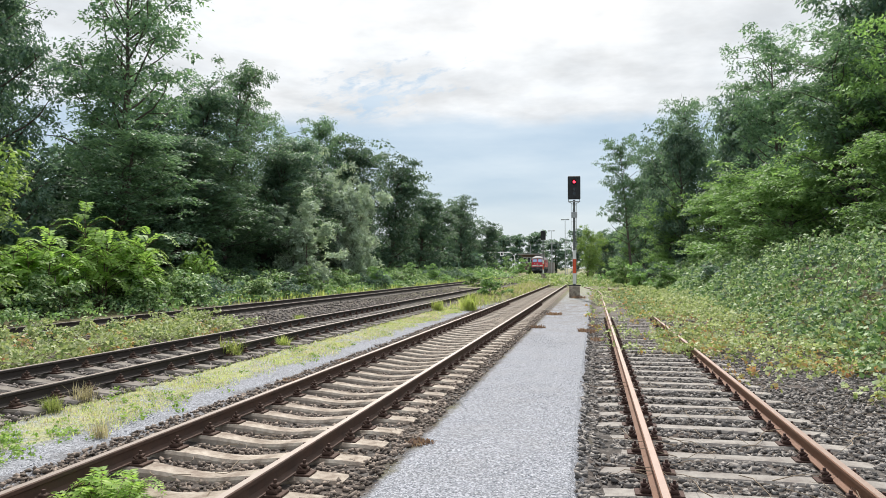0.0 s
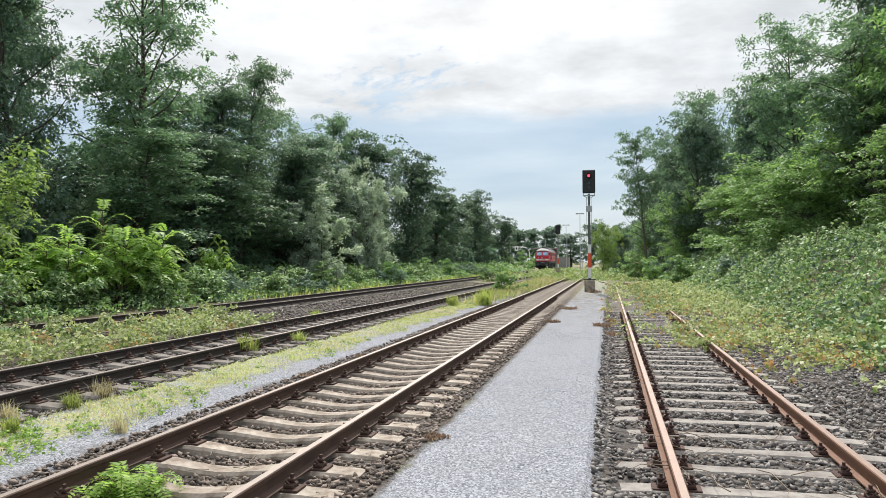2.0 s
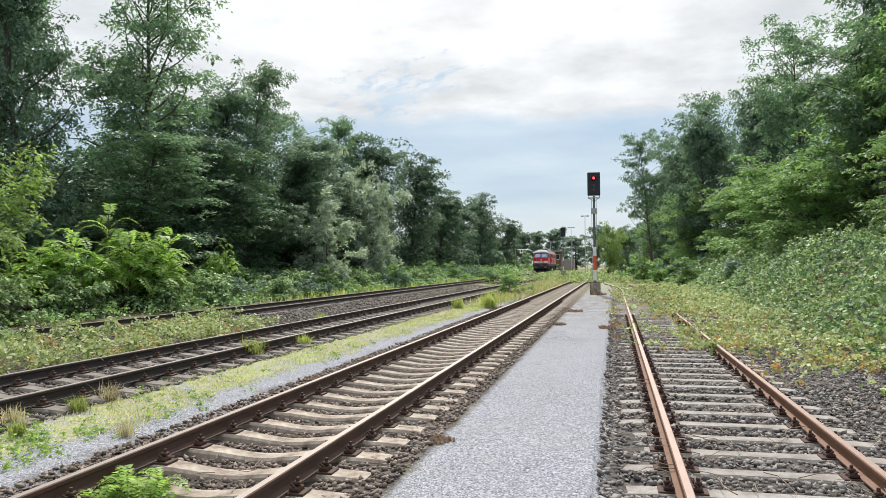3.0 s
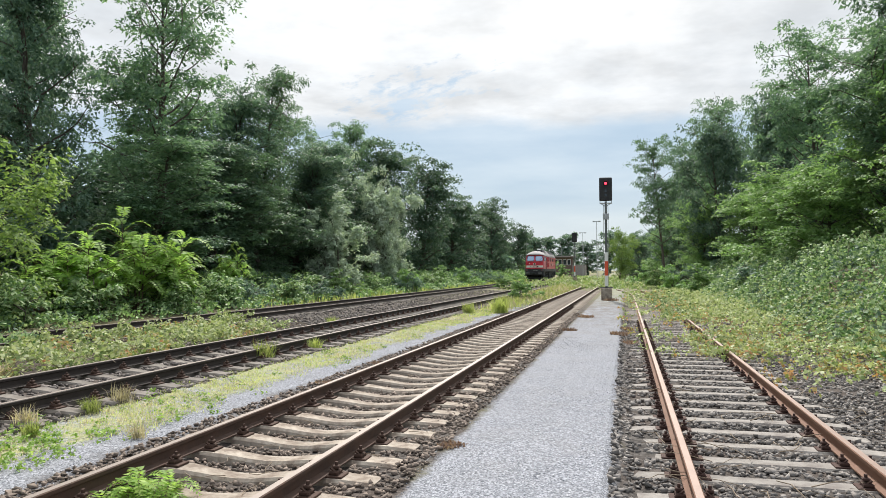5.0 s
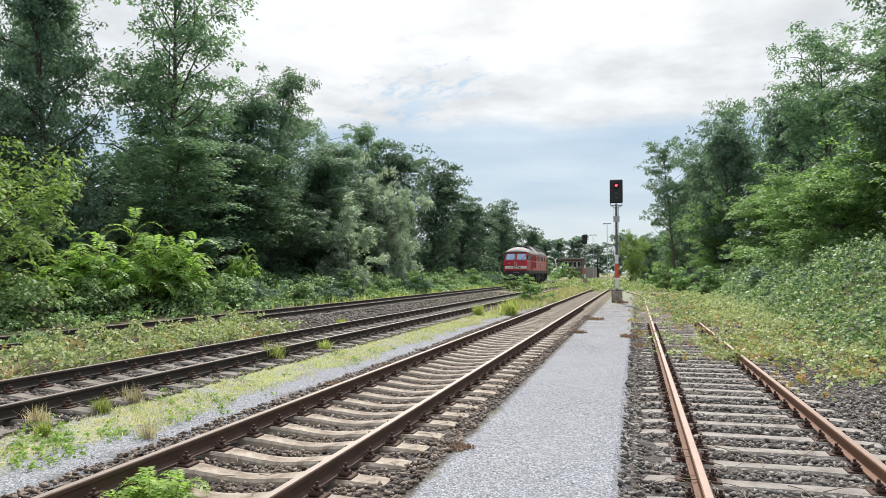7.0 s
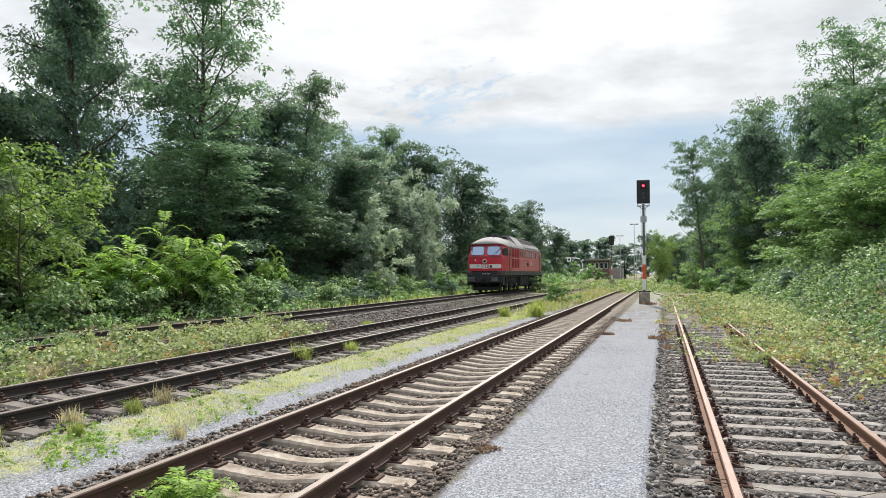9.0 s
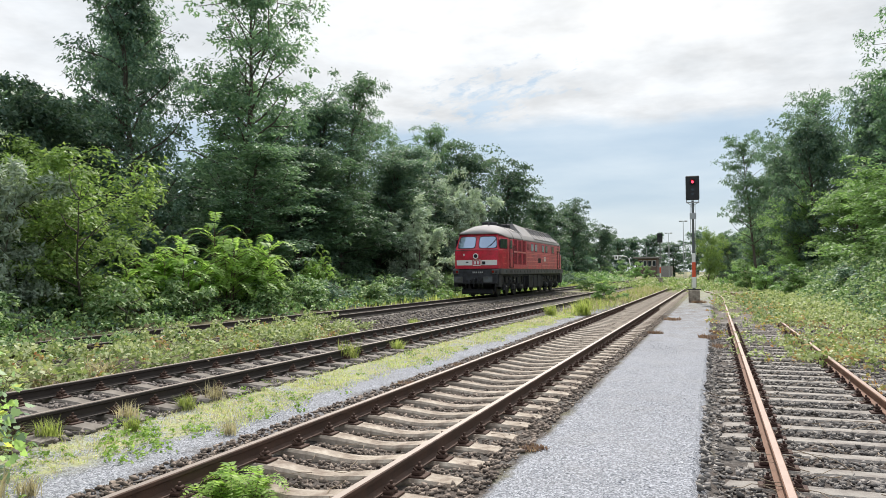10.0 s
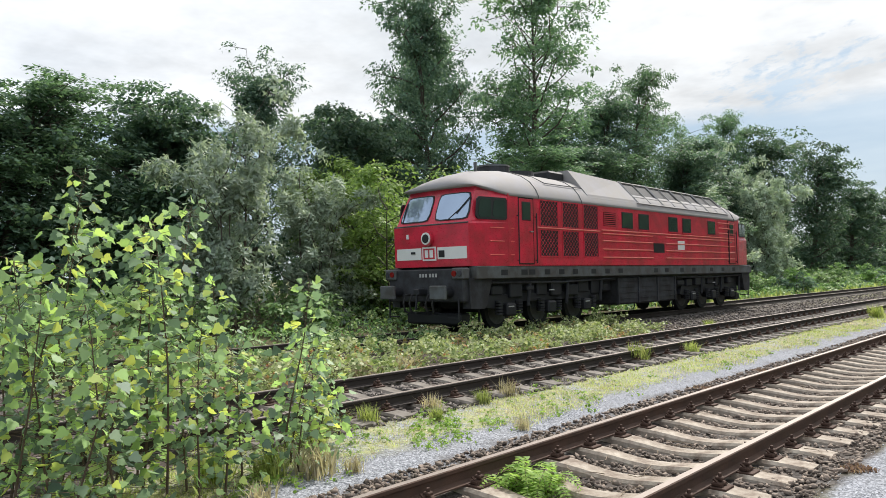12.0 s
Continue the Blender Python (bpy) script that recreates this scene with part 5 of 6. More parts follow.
def signal_box():
    t = thing("signal_box", "flat-roofed brown brick building with overhanging roof", "building", at=pose(-18.2, 222, 0))
    t.scale = (0.67, 1, 1)
    part("wall", box(bmesh.new(), -4.2, 4.0, 0, 7, -0.3, 5.6), M["brick_wall"], t)
    roof = part("roof", box(bmesh.new(), -6.0, 5.4, -1.3, 8, 5.6, 6.1, 0.05), M["roof_flat"], t, "dark flat roof")
    part("fascia", box(bmesh.new(), -6.03, 5.43, -1.34, -1.28, 5.75, 6.0), M["concrete_grey"], roof)
    part("antenna", rod(bmesh.new(), (-0.6, 2, 6.0), (-0.6, 2, 9.0), 0.14, 0.1, 6), M["steel_grey"], roof)
    for i in range(4):
        w = part("window", box(bmesh.new(), -3.8 + 1.95 * i, -2.3 + 1.95 * i, -0.06, 0.05, 3.3, 5.0), M["white"], t)
        part("pane", box(bmesh.new(), -3.7 + 1.95 * i, -2.4 + 1.95 * i, -0.08, 0.03, 3.4, 4.9), M["dark_window"], w)
    part("annex", box(bmesh.new(), 4.0, 10.0, 0.5, 6, -0.3, 3.4, 0.05), M["concrete_grey"], t, "low grey annex")
    return t


signal_box()

# ---- locomotive ----


def plate(bm, s, y0, y1, z0, z1, proud=0.01, x=1.48, bevel=0.0):
    """A flat box on the side wall (s: which side)."""
    a, b = sorted((s * (x - 0.02), s * (x + proud)))
    return box(bm, a, b, y0, y1, z0, z1, bevel)


def cab_plan(z):
    """Nose line and half widths of the cab at a height."""
    zs = (1.66, 2.70, 2.76, 3.55, 3.74)
    y0 = float(np.interp(z, zs, (0.10, 0.07, 0.17, 0.50, 0.60)))
    w = float(np.interp(z, zs, (1.30, 1.30, 1.29, 1.16, 1.12)))
    side = float(np.interp(z, (1.66, 3.47, 3.74), (1.48, 1.48, 1.2)))
    return y0, w, side


def cab_point(u, z, out=0.0):
    """A point of the cab's front: u from -1 to 1 across."""
    y0, w, _ = cab_plan(z)
    return Vector((u * w, y0 + 0.11 + 0.06 * u * u - out, z))


def locomotive():
    t = thing("locomotive", "red diesel locomotive with grey roof on the far track", "locomotive")
    L = 18.7
    # body: side walls between the cabs
    bm = bmesh.new()
    for s in (-1, 1):
        a, b = sorted((s * 1.40, s * 1.48))
        box(bm, a, b, 1.6, L - 1.6, 1.66, 3.5)
    body = part("body", bm, M["red"], t)
    # cabs
    for end in (0, 1):
        bm = bmesh.new()
        rows = []
        for z in (1.66, 2.2, 2.70, 2.76, 3.1, 3.4, 3.55, 3.74):
            y0, w, side = cab_plan(z)
            pts = [(-side, 1.62, z)] + [tuple(cab_point(u, z)) for u in (-1, -0.8, -0.6, -0.4, -0.2, 0, 0.2, 0.4, 0.6, 0.8, 1)] + [(side, 1.62, z)]
            if end:
                pts = [(-x, L - y, z) for x, y, z in pts]
            rows.append([bm.verts.new(p) for p in pts])
        for r0, r1 in zip(rows, rows[1:]):
            for i in range(12):
                bm.faces.new((r0[i], r0[i + 1], r1[i + 1], r1[i]))
        bmesh.ops.recalc_face_normals(bm, faces=bm.faces)
        cab = part("cab", bm, M["red"], t)
        flip = Matrix.Identity(4) if not end else Matrix.Rotation(math.pi, 4, "Z") @ Matrix.Translation((0, -L, 0))

        def put(name, bm, mat, parent=cab, label="", smooth=False):
            bm.transform(flip)
            return part(name, bm, mat, parent, label, smooth)

        # windscreens with rubber frames
        for u0, u1 in ((-0.93, -0.09), (0.09, 0.93)):
            for name, mat, grow, out in (("window_frame", M["rubber"], 0.03, 0.016), ("windscreen", M["windscreen"], 0.0, 0.024)):
                bm = bmesh.new()
                g = grow
                us, zs = np.linspace(u0 - g + 0.02, u1 + g, 7), np.linspace(2.85 - g, 3.5 + g, 5)
                grid = []
                for j, z in enumerate(zs):
                    row = []
                    for i, u in enumerate(us):
                        du = 0.035 if j in (0, 4) and i in (0, 6) else 0.0
                        dz = 0.03 if j in (0, 4) and i in (0, 6) else 0.0
                        row.append(bm.verts.new(cab_point(u + (du if i == 0 else -du), z + (dz if j == 0 else -dz), out)))
                    grid.append(row)
                for r0, r1 in zip(grid, grid[1:]):
                    for i in range(6):
                        bm.faces.new((r0[i], r0[i + 1], r1[i + 1], r1[i]))
                made = bmesh.ops.extrude_face_region(bm, geom=bm.faces[:])
                bmesh.ops.translate(bm, vec=(0, 0.05, 0), verts=[v for v in made["geom"] if isinstance(v, bmesh.types.BMVert)])
                bmesh.ops.recalc_face_normals(bm, faces=bm.faces)
                put(name, bm, mat)
        for u, tilt in ((-0.82, -0.05), (0.45, 0.4)):
            bm = bmesh.new()
            rod(bm, cab_point(u, 2.82, 0.03), cab_point(u + tilt, 3.22, 0.04), 0.012, 0.01, 5)
            rod(bm, cab_point(u + tilt * 0.5, 2.98, 0.045), cab_point(u + tilt * 1.25, 3.38, 0.045), 0.016, 0.016, 5)
            put("wiper", bm, M["rubber"])
        # belt rail under the windscreens
        bm = bmesh.new()
        tube(bm, [cab_point(u / 8, 2.73, 0.05) for u in range(-8, 9)], [0.018] * 17, 5)
        put("handrail", bm, M["frame"])
        # round headlight
        bm = rod(bmesh.new(), (0, 0.25, 2.38), (0, 0.1, 2.38), 0.2, 0.2, 20)
        head = put("headlight", bm, M["red"], smooth=False)
        bm = rod(bmesh.new(), (0, 0.12, 2.38), (0, 0.085, 2.38), 0.165, 0.155, 20)
        put("bezel", bm, M["white"], head)
        bm = rod(bmesh.new(), (0, 0.12, 2.38), (0, 0.075, 2.38), 0.12, 0.11, 20)
        put("lens", bm, M["lamp_glass"] if end else M["black"], head)
        # white band with a red-framed square in the middle
        for u0, u1, name, mat, z0, z1, lab in ((-0.92, -0.2, "band", "white", 1.85, 2.15, "weathered white band"), (0.24, 0.95, "band", "white", 1.85, 2.15, "weathered white band"),
                                               (-0.16, 0.2, "emblem", "white", 1.82, 2.17, "white square with red middle"), (-0.13, 0.17, "emblem_field", "red", 1.86, 2.13, ""),
                                               (-0.09, -0.0, "emblem_bar", "white", 1.9, 2.09, ""), (0.04, 0.13, "emblem_bar", "white", 1.9, 2.09, ""),
                                               (0.28, 0.42, "socket", "black", 1.9, 2.07, ""), (-0.48, -0.36, "socket", "black", 2.0, 2.06, ""), (-0.6, -0.54, "marker", "white", 2.4, 2.52, "")):
            bm = bmesh.new()
            out = {"band": 0.014, "emblem": 0.018, "emblem_field": 0.022, "emblem_bar": 0.026}.get(name, 0.03)
            us = np.linspace(u0, u1, 7)
            lo, hi = [bm.verts.new(cab_point(u, z0, out)) for u in us], [bm.verts.new(cab_point(u, z1, out)) for u in us]
            for i in range(6):
                bm.faces.new((lo[i], lo[i + 1], hi[i + 1], hi[i]))
            made = bmesh.ops.extrude_face_region(bm, geom=bm.faces[:])
            bmesh.ops.translate(bm, vec=(0, 0.03, 0), verts=[v for v in made["geom"] if isinstance(v, bmesh.types.BMVert)])
            bmesh.ops.recalc_face_normals(bm, faces=bm.faces)
            put(name, bm, M[mat], label=lab)
        # side windows and cab doors
        for s in (-1, 1):
            def side_x(y):
                return float(np.interp(y, (0.3, 1.62), (1.31, 1.48)))
            for name, y0, y1, z0, z1, mat, out in (("window_frame", 0.5, 1.56, 2.82, 3.38, "black", 0.012), ("pane", 0.56, 1.0, 2.87, 3.33, "green_glass", 0.02), ("pane", 1.05, 1.5, 2.87, 3.33, "green_glass", 0.016)):
                bm = bmesh.new()
                ring = [Vector((s * (side_x(y) + out), y, z)) for y, z in ((y0 + 0.06, z0), (y1 - 0.04, z0), (y1, z0 + 0.05), (y1, z1 - 0.05), (y1 - 0.05, z1), (y0 + 0.12, z1), (y0 + 0.05, z1 - 0.06), (y0, z0 + 0.07))]
                loft(bm, [[p - Vector((s * 0.04, 0, 0)) for p in ring], ring])
                put(name, bm, M[mat])
            door = put("cab_door", plate(bmesh.new(), s, 2.06, 2.68, 1.72, 3.42, 0.012, bevel=0.01), M["red"], t)
            put("gasket", plate(bmesh.new(), s, 2.03, 2.71, 1.69, 3.45, 0.006), M["mesh_dark"], door)
            put("door_window", plate(bmesh.new(), s, 2.17, 2.57, 2.84, 3.34, 0.022, bevel=0.012), M["black"], door)
            put("pane", plate(bmesh.new(), s, 2.21, 2.53, 2.88, 3.3, 0.028), M["green_glass"], door)
            put("door_handle", plate(bmesh.new(), s, 2.5, 2.62, 2.54, 2.57, 0.06), M["steel_grey"], door)
            for y in (1.97, 2.77):
                bm = rod(bmesh.new(), (s * 1.54, y, 1.72), (s * 1.54, y, 3.05), 0.017, 0.017, 6)
                for z in (1.8, 2.95):
                    rod(bm, (s * 1.47, y, z), (s * 1.54, y, z), 0.014, 0.014, 5)
                put("grab_rail", bm, M["bogie"], t)
            for z in (2.62, 2.28, 1.94):
                bm = bmesh.new()
                a, b = sorted((s * 1.40, s * 1.492))
                box(bm, a, b, 0.95, 1.85, z - 0.012, z + 0.012, 0.006)
                for v in bm.verts:
                    if v.co.y < 1.3:
                        v.co.x -= s * 0.075
                put("rib", bm, M["rib"])
            # step skirt below the cab
            bm = bmesh.new()
            ring = [(0.18, 1.36), (0.22, 0.62), (0.75, 0.6), (0.85, 0.72), (1.05, 1.3), (1.05, 1.36)]
            loft(bm, [[Vector((s * 1.1, y, z)) for y, z in ring], [Vector((s * 1.36, y, z)) for y, z in ring]])
            put("skirt", bm, M["grime"], t)
            # lamps of the buffer beam
            bm = box(bmesh.new(), *sorted((s * 0.98, s * 1.36)), -0.06, 0.2, 1.34, 1.62, 0.03)
            lamp = put("lamp_box", bm, M["frame"], t)
            for x, mat in ((1.08, "lamp_red"), (1.25, "lamp_dark")):
                put("lens", rod(bmesh.new(), (s * x, -0.04, 1.48), (s * x, -0.085, 1.48), 0.075, 0.07, 14), M[mat], lamp)
            # buffers
            bm = rod(bmesh.new(), (s * 0.875, 0.1, 1.03), (s * 0.875, -0.38, 1.03), 0.13, 0.12, 14)
            buf = put("buffer", bm, M["bogie"], t)
            put("buffer_head", box(bmesh.new(), s * 0.875 - 0.26, s * 0.875 + 0.26, -0.46, -0.38, 0.86, 1.2, 0.02), M["frame"], buf)
            # hoses
            for x in (0.28, 0.5):
                bm = bmesh.new()
                tube(bm, [(s * x, 0.05, 0.98), (s * x, -0.16, 0.95), (s * x, -0.24, 0.75), (s * x, -0.18, 0.55), (s * (x - 0.1), -0.1, 0.5)], [0.028] * 5, 6)
                put("brake_hose", bm, M["rubber"], t)
            bm = rod(bmesh.new(), (s * 1.2, -0.05, 0.35), (s * 1.2, -0.05, 0.9), 0.02, 0.02, 6)
            rod(bm, (s * 0.85, -0.05, 0.4), (s * 1.2, -0.05, 0.4), 0.018, 0.018, 6)
            put("shunter_step", bm, M["bogie"], t)
        put("buffer_beam", box(bmesh.new(), -1.3, 1.3, 0.02, 0.3, 0.78, 1.6, 0.03), M["grime"], t)
        put("snow_plough", box(bmesh.new(), -0.95, 0.95, 0.3, 0.7, 0.2, 0.5, 0.05), M["bogie"], t)
        bm = box(bmesh.new(), -0.1, 0.1, -0.3, 0.1, 0.95, 1.12, 0.03)
        rod(bm, (0, -0.25, 1.0), (0, -0.3, 0.6), 0.035, 0.03, 6)
        put("coupling_hook", bm, M["bogie"], t)
        for i in range(6):
            x = -0.16 + 0.1 * i + (0.04 if i > 2 else 0)
            put("number_bar", box(bmesh.new(), x, x + 0.06, 0.008, 0.03, 1.4, 1.49), M["pale_grey"], t)
    # grey roof
    bm = bmesh.new()
    rings = []
    shape = ((1.0, 0.0), (0.985, 0.1), (0.93, 0.3), (0.8, 0.56), (0.62, 0.76), (0.36, 0.93), (0.0, 1.0))
    for y, w, z0, z1 in ((0.5, 1.0, 3.70, 3.74), (0.52, 1.2, 3.68, 3.80), (0.8, 1.26, 3.65, 3.98), (1.2, 1.37, 3.56, 4.12), (1.7, 1.5, 3.45, 4.24), (2.4, 1.5, 3.45, 4.32)):
        rings.append((y, w, z0, z1))
    rings += [(L - y, w, z0, z1) for y, w, z0, z1 in rings[::-1]]
    loft(bm, [[(w * a, y, z0 + (z1 - z0) * b) for a, b in shape] + [(-w * a, y, z0 + (z1 - z0) * b) for a, b in shape[-2::-1]] for y, w, z0, z1 in rings])
    roof = part("roof", bm, M["roof"], t, "weathered light grey roof", True)
    for y in (2.95, 5.1, 16.6):
        bm = bmesh.new()
        tube(bm, [(1.5 * a + 0.004, y, 3.45 + 0.87 * b + 0.006) for a, b in shape] + [(-1.5 * a - 0.004, y, 3.45 + 0.87 * b + 0.006) for a, b in shape[-2::-1]], [0.014] * 13, 4)
        part("seam", bm, M["frame"], roof)
    drum = part("exhaust_drum", rod(bmesh.new(), (0, 2.9, 4.2), (0, 2.9, 4.46), 0.47, 0.45, 28), M["grime"], roof, "round dark grey exhaust drum")
    part("rim", rod(bmesh.new(), (0, 2.9, 4.45), (0, 2.9, 4.5), 0.47, 0.46, 28), M["frame"], drum)
    part("horn", rod(bmesh.new(), (0.3, 1.75, 4.2), (0.3, 1.75, 4.46), 0.035, 0.05, 8), M["frame"], roof)
    part("fan_housing", rod(bmesh.new(), (0, 4.05, 4.2), (0, 4.05, 4.42), 0.5, 0.46, 24), M["bogie"], roof)
    part("intake_housing", box(bmesh.new(), -0.6, 0.6, 4.75, 5.6, 4.2, 4.5, 0.06), M["bogie"], roof)
    for s in (-1, 1):
        bm = bmesh.new()
        tube(bm, [(s * x, y, z) for x, y, z in ((0.56, 3.2, 4.262), (0.96, 3.42, 4.14), (1.22, 3.62, 3.955), (1.225, 5.55, 3.955))], [0.014] * 4, 4)
        part("seam", bm, M["frame"], roof)
    for s in (-1, 1):
        # raised panel and radiator shutters on the roof's shoulder
        bm = bmesh.new()
        sec = [(1.42, 3.66), (1.36, 3.78), (0.72, 4.56), (0.3, 4.56), (0.3, 4.2), (1.2, 3.6)]
        loft(bm, [[(s * x, 5.6, z) for x, z in sec], [(s * x, 8.6, z - 0.1 * (z > 4)) for x, z in sec]])
        part("roof_panel", bm, M["roof"], roof)
        bm = bmesh.new()
        sec = [(1.40, 3.68), (0.72, 4.42), (0.3, 4.42), (0.3, 4.2), (1.2, 3.6)]
        loft(bm, [[(s * x, 8.64, z) for x, z in sec], [(s * x, 16.2, z - 0.06 * (z > 4)) for x, z in sec]])
        part("radiator", bm, M["bogie"], roof)
        for i in range(9):
            y = 8.68 + i * 0.935
            bm = rod(bmesh.new(), (s * 1.42, y, 3.69), (s * 0.71, y, 4.46 - 0.05 * i / 9), 0.035 if i % 2 == 0 else 0.02, None, 4)
            part("radiator_bar", bm, M["roof"], roof)
        for x, z in ((1.42, 3.69), (1.2, 3.92), (0.72, 4.45)):
            part("radiator_rail", rod(bmesh.new(), (s * x, 8.6, z), (s * x, 16.2, z - 0.05 * (z > 4)), 0.03, None, 4), M["roof"], roof)
        # grilles: red frames, dark behind, red lattice
        for y0, y1 in ((3.02, 3.84), (4.1, 4.9), (5.2, 5.98)):
            for z0, z1 in ((2.74, 3.42), (1.92, 2.62)):
                g = part("grille", plate(bmesh.new(), s, y0, y1, z0, z1, 0.004), M["mesh_dark"], body, "black lattice grille")
                bm = bmesh.new()
                step = 0.15
                k = int((y1 - y0 + z1 - z0) / step) + 1
                for d in (1, -1):
                    for i in range(k):
                        c = i * step
                        if d > 0:
                            p0 = (y0 + max(0, c - (z1 - z0)), z0 + min(c, z1 - z0))
                            p1 = (y0 + min(c, y1 - y0), z0 + max(0, c - (y1 - y0)))
                        else:
                            p0 = (y0 + max(0, c - (z1 - z0)), z1 - min(c, z1 - z0))
                            p1 = (y0 + min(c, y1 - y0), z1 - max(0, c - (y1 - y0)))
                        if abs(p0[0] - p1[0]) > 0.04:
                            rod(bm, (s * 1.487, *p0), (s * 1.487, *p1), 0.0065, None, 4, False)
                part("lattice", bm, M["red"], g)
                bm = bmesh.new()
                for a in ((y0 - 0.03, y1 + 0.03, z0 - 0.03, z0), (y0 - 0.03, y1 + 0.03, z1, z1 + 0.03), (y0 - 0.03, y0, z0, z1), (y1, y1 + 0.03, z0, z1)):
                    plate(bm, s, *a, 0.014)
                part("grille_frame", bm, M["red"], g)
        # louvre, engine room windows, ribs
        lou = part("louvre", plate(bmesh.new(), s, 6.33, 7.06, 2.86, 3.28, 0.004), M["mesh_dark"], body)
        for i in range(7):
            part("slat", plate(bmesh.new(), s, 6.33, 7.06, 2.87 + 0.06 * i, 2.9 + 0.06 * i, 0.02), M["red"], lou)
        for y0 in (7.44, 8.54, 10.7, 11.82, 14.02):
            w = part("window", plate(bmesh.new(), s, y0, y0 + 0.72, 2.82, 3.34, 0.012, bevel=0.01), M["rubber"], body)
            part("pane", plate(bmesh.new(), s, y0 + 0.04, y0 + 0.68, 2.86, 3.3, 0.018), M["green_glass"], w)
            part("sill", plate(bmesh.new(), s, y0 - 0.02, y0 + 0.74, 2.79, 2.82, 0.025), M["red"], w)
        for z in (2.72, 2.62, 2.4, 2.15, 1.9):
            for y0, y1 in ((6.25, 9.5), (10.45, 16.6)) if z < 2.7 else ((6.2, 16.6),):
                part("rib", plate(bmesh.new(), s, y0, y1, z - 0.02, z + 0.02, 0.032, bevel=0.012), M["rib"], body)
        for z in (3.3, 3.1, 2.9):
            part("rib", plate(bmesh.new(), s, 15.0, 16.6, z - 0.02, z + 0.02, 0.032, bevel=0.012), M["rib"], body)
        part("rib", plate(bmesh.new(), s, 2.85, 6.1, 2.66, 2.7, 0.03, bevel=0.012), M["rib"], body)
        part("vent", plate(bmesh.new(), s, 9.55, 10.35, 2.08, 2.4, 0.006), M["mesh_dark"], body)
        part("emblem", plate(bmesh.new(), s, 11.4, 11.95, 2.2, 2.52, 0.008), M["white"], body, "faded white square")
        # underframe band with slots
        fr = part("underframe", box(bmesh.new(), *sorted((s * 1.2, s * 1.46)), 0.35, L - 0.35, 1.34, 1.655, 0.015), M["frame"], t)
        for y in (1.3, 2.15, 2.5, 3.2, 3.9, 4.6, 5.6, 6.4, 7.2, 9.6, 10.4, 11.6, 12.6, 14.2, 15.3, 16.4):
            part("slot", plate(bmesh.new(), s, y, y + 0.26, 1.42, 1.56, 0.006, 1.46), M["bogie"], fr)
        # fuel tank
        tank = part("fuel_tank", box(bmesh.new(), *sorted((s * 0.2, s * 1.3)), 7.4, 11.5, 0.42, 1.3, 0.05), M["grime"], t)
        for i in range(4):
            part("tank_rib", plate(bmesh.new(), s, 7.38 + i * 1.34, 7.46 + i * 1.34, 0.44, 1.28, 0.04, 1.3), M["grime"], tank)
        for z in (0.62, 0.8, 0.98, 1.16):
            part("tank_rib", plate(bmesh.new(), s, 7.42, 11.48, z - 0.012, z + 0.012, 0.02, 1.3), M["grime"], tank)
    # floor and bogies
    part("floor_plate", box(bmesh.new(), -1.25, 1.25, 0.4, L - 0.4, 1.2, 1.64), M["bogie"], t)
    for y0, y1 in ((1.0, 7.3), (11.6, L - 1.0)):
        for s in (-1, 1):
            beam = part("equipment_beam", box(bmesh.new(), *sorted((s * 0.75, s * 1.12)), y0, y1, 0.86, 1.36, 0.03), M["bogie"], t)
            rng = random.Random(int(y0 * 10))
            y = y0 + 0.2
            while y < y1 - 0.6:
                w = rng.uniform(0.25, 0.6)
                part("equipment_box", box(bmesh.new(), *sorted((s * 1.0, s * rng.uniform(1.16, 1.34))), y, y + w, rng.uniform(0.8, 1.0), rng.uniform(1.12, 1.32), 0.03), M["bogie"], beam)
                y += w + rng.uniform(0.05, 0.3)
            bm = bmesh.new()
            tube(bm, [(s * 1.3, y0 + 0.1, 1.24), (s * 1.32, (y0 + y1) / 2, 1.2), (s * 1.3, y1 - 0.1, 1.26)], [0.03] * 3, 6)
            part("brake_pipe", bm, M["grime"], beam)
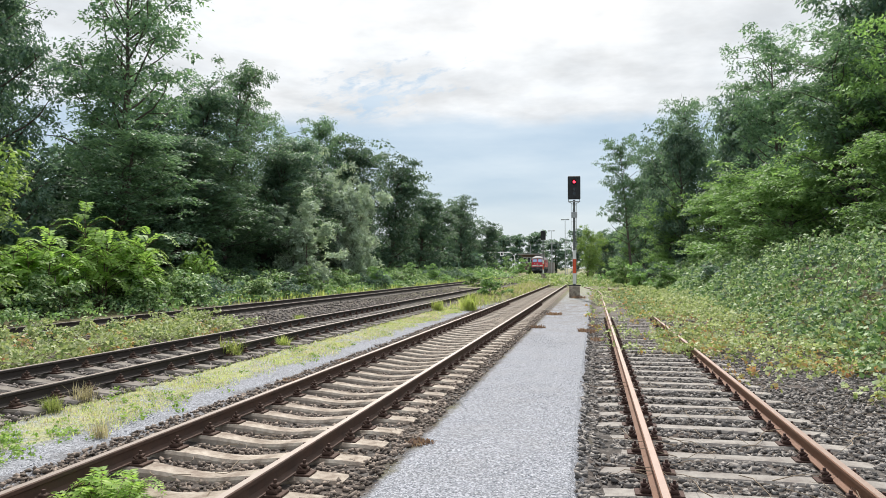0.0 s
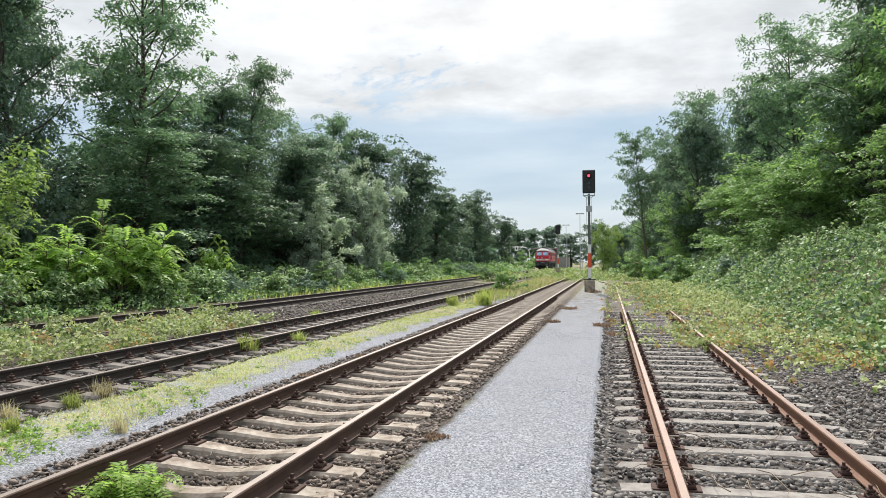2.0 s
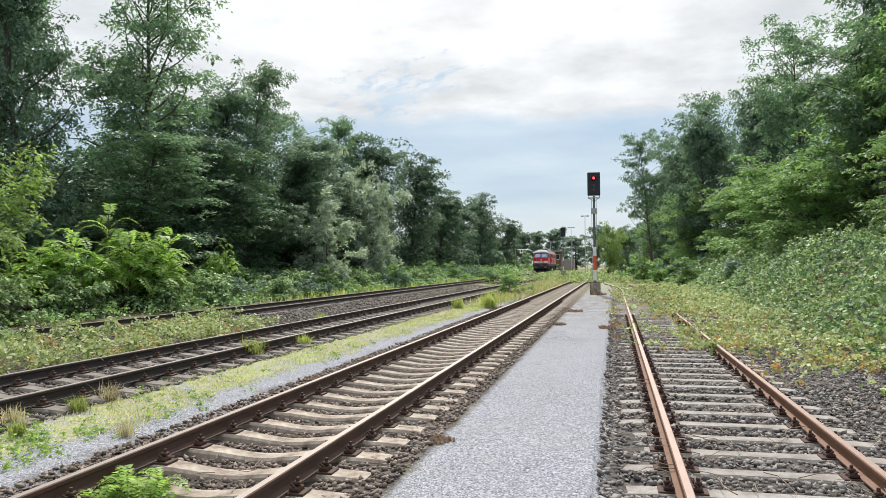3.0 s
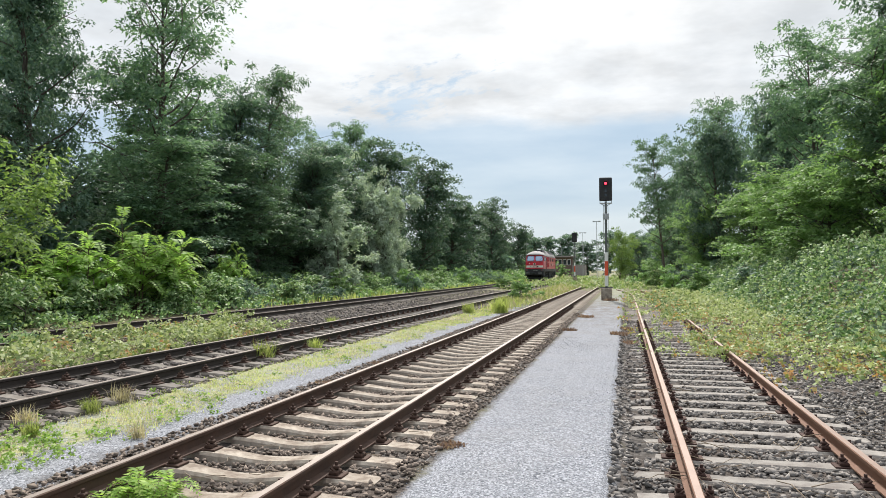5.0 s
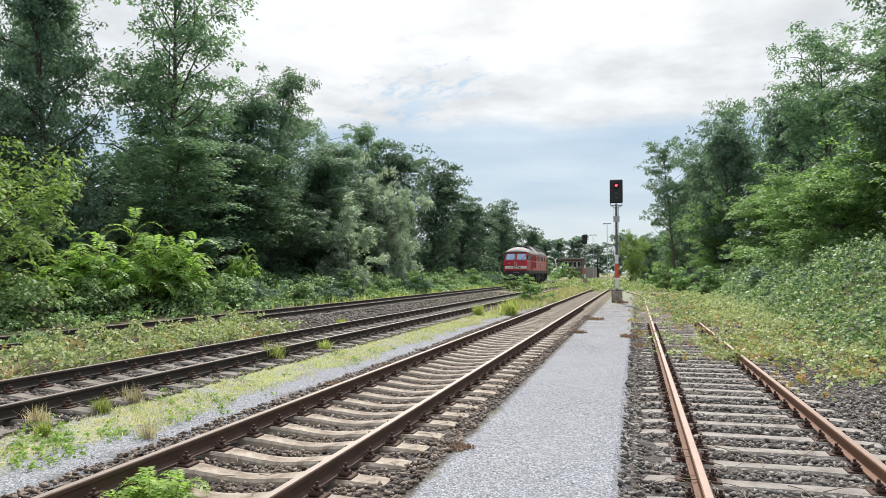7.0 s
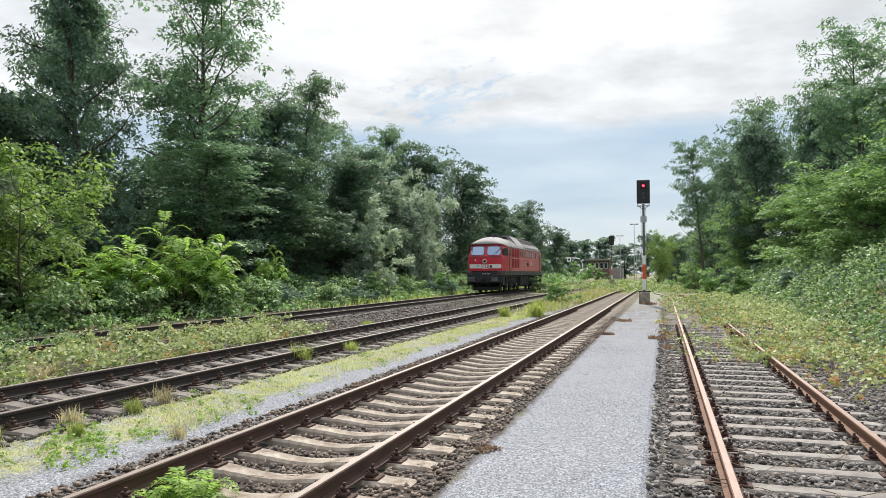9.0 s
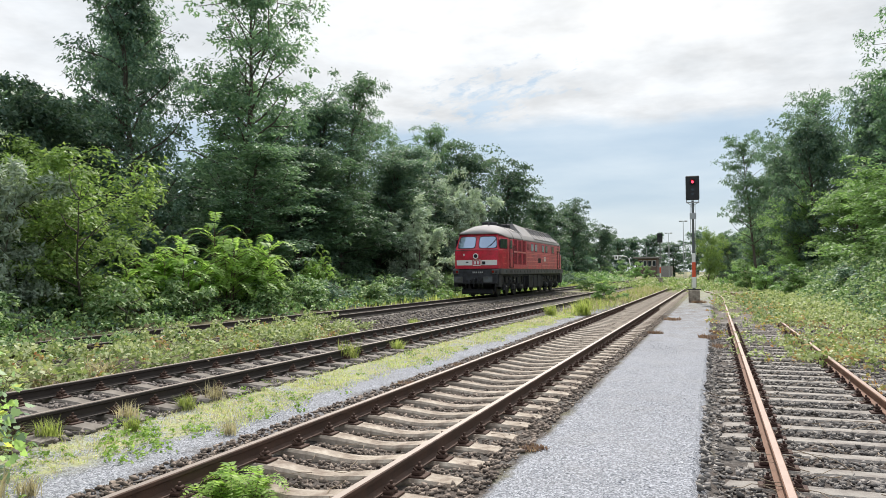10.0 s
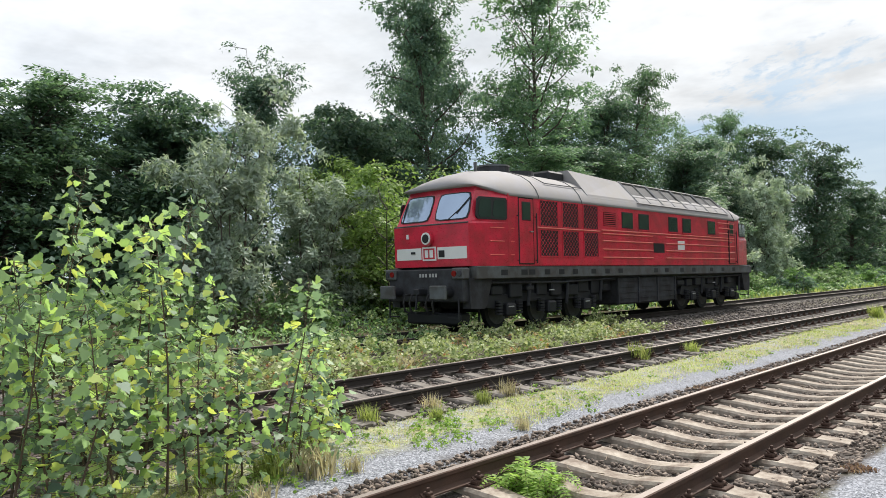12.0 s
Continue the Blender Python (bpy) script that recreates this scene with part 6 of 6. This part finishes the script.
    for y0 in (3.75, 14.85):
        bog = part("bogie", box(bmesh.new(), -0.62, 0.62, y0 - 2.5, y0 + 2.5, 0.55, 1.0, 0.05), M["bogie"], t)
        for s in (-1, 1):
            bm = bmesh.new()
            ring = [(-2.75, 0.62), (-2.6, 0.92), (2.6, 0.92), (2.75, 0.62), (2.2, 0.55), (1.2, 0.72), (-1.2, 0.72), (-2.2, 0.55)]
            loft(bm, [[(s * 1.02, y0 + y, z) for y, z in ring], [(s * 1.18, y0 + y, z) for y, z in ring]])
            part("side_frame", bm, M["bogie"], bog)
            for dy in (-1.85, 0, 1.85):
                bm = box(bmesh.new(), *sorted((s * 1.1, s * 1.34)), y0 + dy - 0.2, y0 + dy + 0.2, 0.36, 0.7, 0.05)
                part("axle_box", bm, M["bogie"], bog)
                part("marking", plate(bmesh.new(), s, y0 + dy - 0.16, y0 + dy + 0.06, 0.6 if dy else 0.98, 0.63 if dy else 1.01, 0.008, 1.34), M["pale_grey"], bog)
                for q in (-0.42, 0.42):
                    bm = bmesh.new()
                    for i in range(5):
                        rod(bm, (s * 1.22, y0 + dy + q, 0.42 + 0.075 * i), (s * 1.22, y0 + dy + q, 0.47 + 0.075 * i), 0.11, 0.11, 10)
                    part("spring", bm, M["bogie"], bog)
                part("damper", rod(bmesh.new(), (s * 1.28, y0 + dy + 0.75, 0.6), (s * 1.28, y0 + dy + 0.85, 1.25), 0.05, 0.05, 8), M["bogie"], bog)
            part("sand_pipe", rod(bmesh.new(), (s * 0.8, y0 - 2.6, 0.9), (s * 0.76, y0 - 2.5, 0.12), 0.03, 0.03, 6), M["bogie"], bog)
    return t


def wheelset(loco, y):
    """An axle with two wheels, which turn together."""
    bm = rod(bmesh.new(), (-1.0, 0, 0), (1.0, 0, 0), 0.09, 0.09, 10)
    ax = part("wheelset", bm, M["bogie"], loco)
    ax.matrix_basis = pose(0, y, 0.525)
    for s in (-1, 1):
        w = part("wheel", rod(bmesh.new(), (s * 0.69, 0, 0), (s * 0.82, 0, 0), 0.525, 0.52, 28), M["bogie"], ax)
        part("rim", rod(bmesh.new(), (s * 0.8, 0, 0), (s * 0.835, 0, 0), 0.4, 0.38, 20), M["frame"], w)
    return ax


loco = locomotive()
WHEELS = [(wheelset(loco, y), y) for y in (1.9, 3.75, 5.6, 13.0, 14.85, 16.7)]


def motions():
    walk(loco, [(t, pose(-12.8, 13.2 + 13.3 * (12.0 - t), 0.28)) for t in (0.0, 3.0, 6.0, 9.0, 12.0)])
    # rolling: 13.3 m/s on wheels of 0.525 m radius, about 48 degrees a step
    steps = 360
    for ax, y in WHEELS:
        walk(ax, [(12.0 * i / steps, pose(0, y, 0.525, math.degrees(13.3 * 12.0 * i / steps / 0.525))) for i in range(steps + 1)])


motions()
